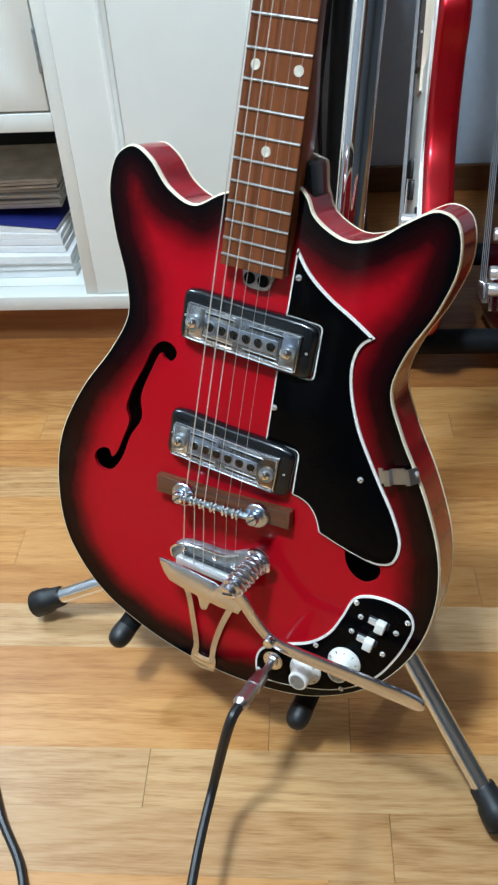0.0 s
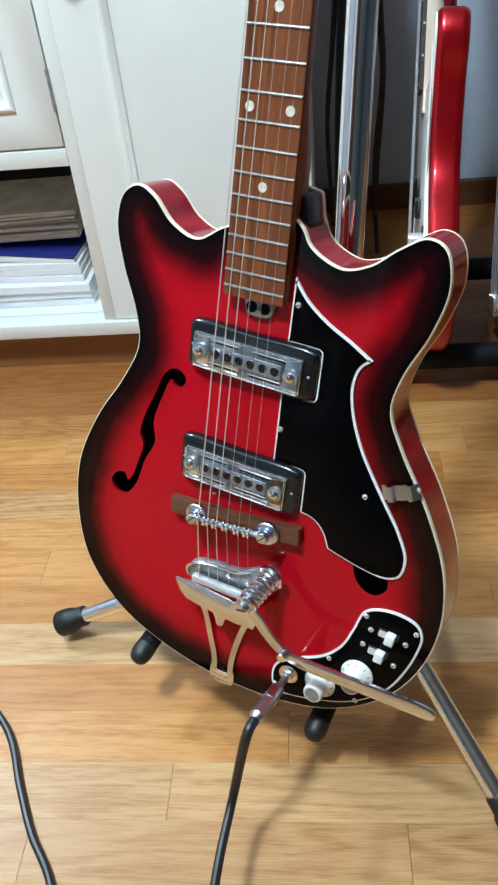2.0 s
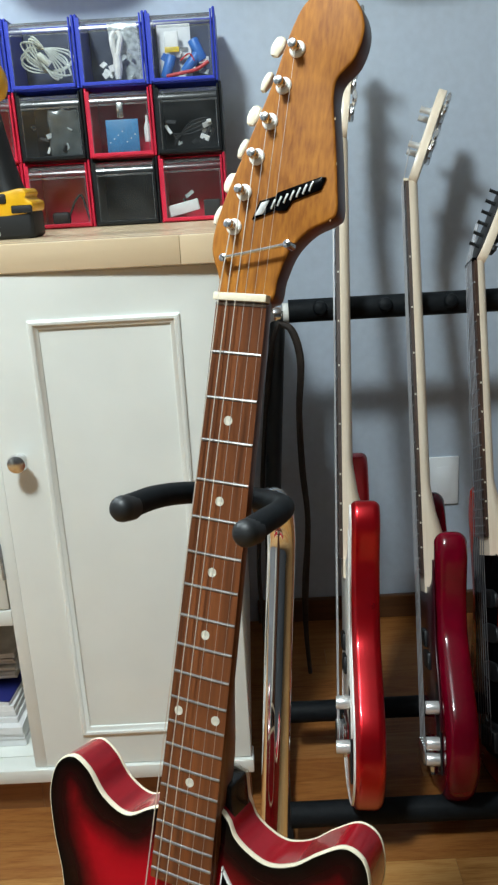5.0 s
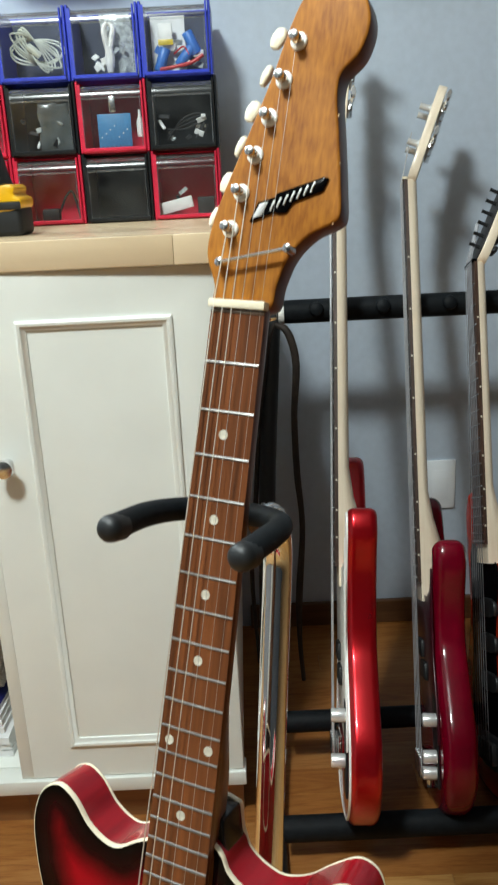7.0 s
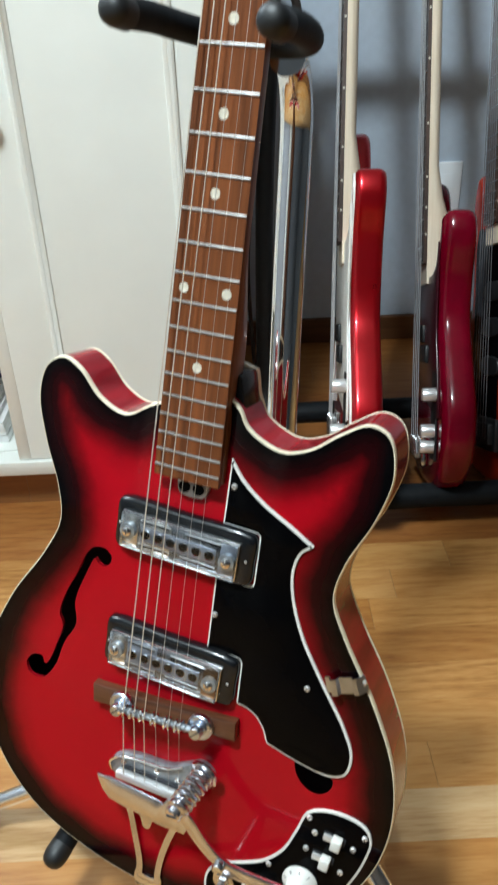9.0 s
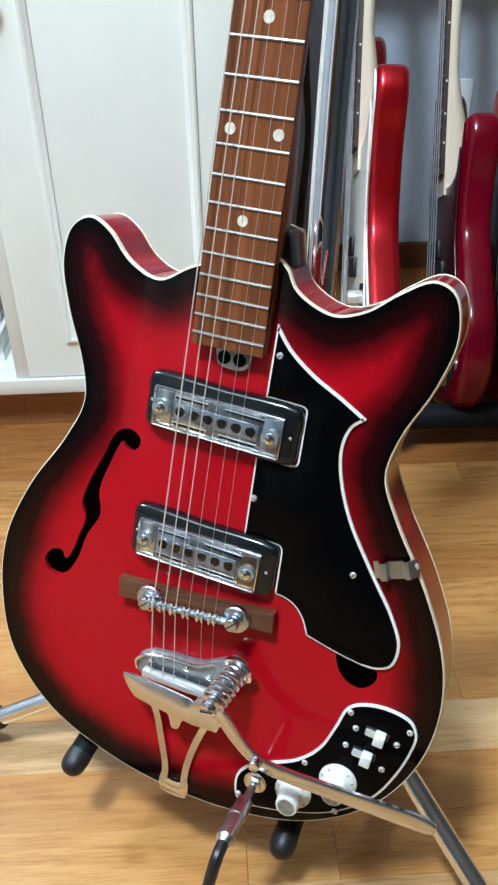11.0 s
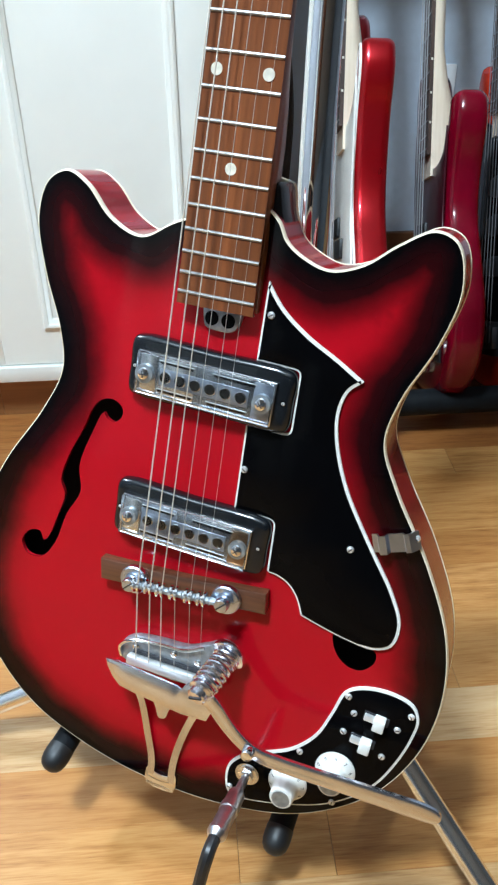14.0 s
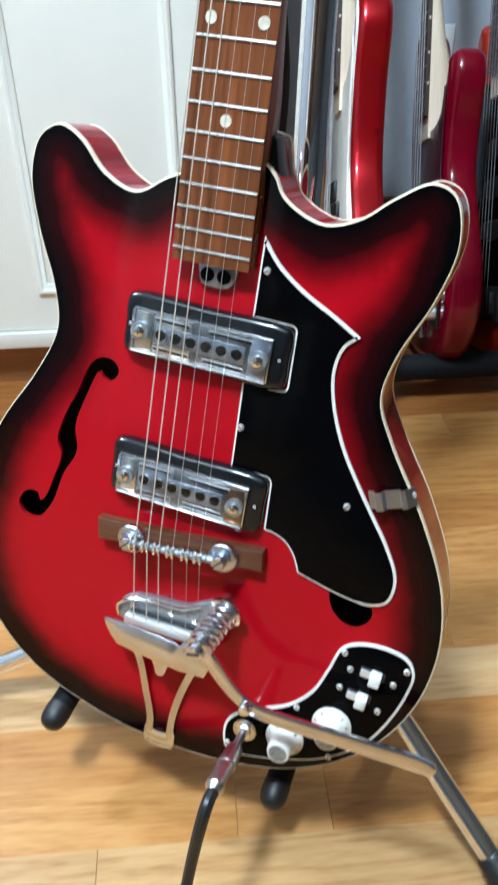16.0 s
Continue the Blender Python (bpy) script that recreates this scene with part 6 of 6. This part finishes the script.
    for k, v in enumerate(knobs):
        part("knob", lathe([(0.0094, 0), (0.0097, 0.001), (0.0095, 0.018), (0.0086, 0.0198), (0, 0.0202)], 24), M_WHITEM if strings == 4 else M_RUBBER, t, "knurled chrome knob" if strings == 4 else "black knob").location = (0.104 + 0.006 * k, v, 0.0034)
    part("strap_button", lathe([(0.006, 0), (0.004, 0.004), (0.004, 0.008), (0.008, 0.011), (0, 0.012)], 14), M_CHROME, t).matrix_local = pose(0.0, 0.001, -depth / 2, 90, 0, 0)
    return t


rack_guitar("candy red bass with a white pickguard standing in the rack", (0.152, 1.079, 0.052), 0.055, M_RED, M_WHITEP, 1.075, 0.215, 0.370, 4, 0.459, 0.552, 5, -2.6, 0.044, soft=0.0115, saddle=0.092, knobs=(0.103, 0.166))
rack_guitar("wine red bass with a dark pickguard standing in the rack", (0.293, 1.118, 0.026), 0.040, M_DARKRED, M_WINEGUARD, 1.018, 0.175, 0.345, 4, 0.414, 0.485, 20, -4, 0.049, soft=0.0175, pairs=True, saddle=0.055, knobs=(0.075, 0.099, 0.152))
rack_guitar("orange red guitar with black hardware standing in the rack", (0.3930, 1.0975, 0.035), 0.050, M_ORANGE, M_BLACKP, 0.860, 0.150, 0.400, 6, 0.455, 0.490, 22, 3.0, 0.042, M_DARKHEAD, soft=0.014)


# ---- guitars hung high on the wall, whose rounded shadows fall below them ----
def hung_guitar(x, low, wide):
    t = thing("wall_guitar", "brown wooden guitar hanging from a black wall hook above the worktop", "guitar", pose(x, WALL_Y - 0.165, low), "guitars on the wall")
    half = [(0.0, 0.0), (0.090, 0.012), (0.152, 0.070), (0.160, 0.135), (0.118, 0.235), (0.128, 0.310), (0.105, 0.372), (0.034, 0.392)]
    line = spline([(a * wide, b) for a, b in half] + [(-a * wide, b) for a, b in half[:0:-1]], per=5)
    b = slab(line, -0.045, 0.0, 0.006, 3)
    b.transform(Matrix.Rotation(radians(90), 4, "X"))
    part("body", b, M_NECKW, t)
    part("neck", box(-0.022, 0.022, -0.004, 0.022, 0.36, 0.80, 0.008), M_NECKW, t, "slim brown neck")
    part("fretboard", box(-0.023, 0.023, -0.011, -0.0042, 0.30, 0.80, 0.001), M_FRETD, t)
    part("headstock", box(-0.035, 0.035, 0.000, 0.016, 0.80, 0.95, 0.005), M_DARKHEAD, t)
    part("hook", tube([(-0.034, -0.020, 0.795), (-0.034, 0.030, 0.785), (0.0, 0.050, 0.783), (0.0, 0.1645, 0.783)], 0.006, 10, 4), M_RUBBER, t, "black wall hook")
    return t


for gx, low, wide in ((-0.262, 1.375, 1.0), (0.022, 1.392, 0.84), (0.322, 1.372, 1.06)):
    hung_guitar(gx, low, wide)

socket = thing("wall_plate", "white plastic wall socket plate on the grey wall", "socket")
part("plate", box(0.410, 0.476, WALL_Y - 0.006, WALL_Y - 0.0005, 0.270, 0.381, 0.002), M_OUTLET, socket)
part("insert", box(0.4265, 0.4595, WALL_Y - 0.0072, WALL_Y - 0.0062, 0.2925, 0.3585, 0.0006), M_OUTLET, socket)

for lx, ly, watts, wide in LAMPS:
    fixture = thing("ceiling_lamp", "plain white round ceiling lamp hanging just under the ceiling", "lamp", pose(lx, ly, 2.449), "ceiling lamps")
    part("canopy", lathe([(0.05, 0), (0.06, -0.012), (0.05, -0.024), (0.008, -0.028), (0.008, -0.130)], 32), M_WHITEP, fixture)

# ---- floor planks ----
random.seed(12)
PITCH, SEAM = 0.0592, 0.3557
JOINTS = {-1: 0.077, 0: -0.151, 1: 0.045, 5: -0.353}
floor = bpy.data.objects["floor"]
shared, toned = {}, {}


def plank(x0, x1, y0, tone):
    n = round((x1 - x0) / 0.01)
    if n not in shared:
        me_ob = box(0, n * 0.01 - 0.0004, 0.00003, PITCH - 0.00003, -0.0055, 0.0, 0.00008, 1)
        me = bpy.data.meshes.new("plank")
        me_ob.to_mesh(me)
        me_ob.free()
        me.materials.append(M_PLANK)
        shared[n] = me
    me = shared[n]
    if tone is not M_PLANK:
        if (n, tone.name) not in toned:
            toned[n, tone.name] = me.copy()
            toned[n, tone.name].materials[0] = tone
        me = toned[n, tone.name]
    ob = new("plank", me)
    ob.parent = floor
    ob.location = (x0, y0, random.uniform(-0.0001, 0.0))


spans, pick = {}, random.Random(21)
row = -26
while SEAM + row * PITCH < WALL_Y:
    y0 = SEAM + row * PITCH
    # plank colours hold the rack's shade from row 11, warmer light before it
    tones = [M_PLANK_RED_SHADE] if row >= 11 else [M_PLANK_WARM] if row in (1, 6) or row > 8 else [M_PLANK, M_PLANK_WARM] if row > 3 else [M_PLANK, M_PLANK, M_PLANK, M_PLANK_WARM]
    near = -8 <= row
    lo, hi = (-1.30, 1.60) if near else (-2.2, 2.8)
    x = lo - random.randint(0, 60) * 0.01
    start = x
    if row in JOINTS:
        x = JOINTS[row] - 0.01 * random.randint(150, 170)
        start = x
        first = JOINTS[row]
        while x < first - 0.3:
            ln = min(0.01 * random.randint(35, 95), first - x)
            plank(x, x + round(ln, 2), y0, pick.choice(tones))
            x += round(ln, 2)
        if first - x > 0.005:
            plank(x, first, y0, pick.choice(tones))
        x = first
    while x < hi:
        ln = 0.01 * random.randint(30, 110)
        plank(x, x + ln, y0, pick.choice(tones))
        x += ln
    spans[row] = (start, x)
    row += 1

# the strips further off, out of reach of the eye
far = random.Random(5)
verts, faces = [], []
for row in range(-82, 24):
    a, c = spans.get(row, (0.0, 0.0))
    for lo, hi in ((WEST, a), (c, 4.5)):
        x = lo
        while x < hi - 0.002:
            e = min(hi, x + 0.01 * far.randint(45, 120))
            k, y0 = len(verts), SEAM + row * PITCH
            y1 = min(y0 + PITCH - 0.0001, WALL_Y - 0.001)
            verts += [(x, y0 + 0.0001, -0.0055), (e - 0.0003, y0 + 0.0001, -0.0055), (e - 0.0003, y1, -0.0055), (x, y1, -0.0055), (x, y0 + 0.0001, -0.0002), (e - 0.0003, y0 + 0.0001, -0.0002), (e - 0.0003, y1, -0.0002), (x, y1, -0.0002)]
            faces += [(k + 4, k + 5, k + 6, k + 7), (k, k + 1, k + 5, k + 4), (k + 1, k + 2, k + 6, k + 5), (k + 2, k + 3, k + 7, k + 6), (k + 3, k, k + 4, k + 7)]
            x = e
me = bpy.data.meshes.new("far_planks")
me.from_pydata(verts, [], faces)
me.materials.append(M_PLANK_FAR)
strips = new("far_planks", me)
strips.parent = floor
tagged(strips, "oak floor strips in the rest of the room", "", "", "stuff")
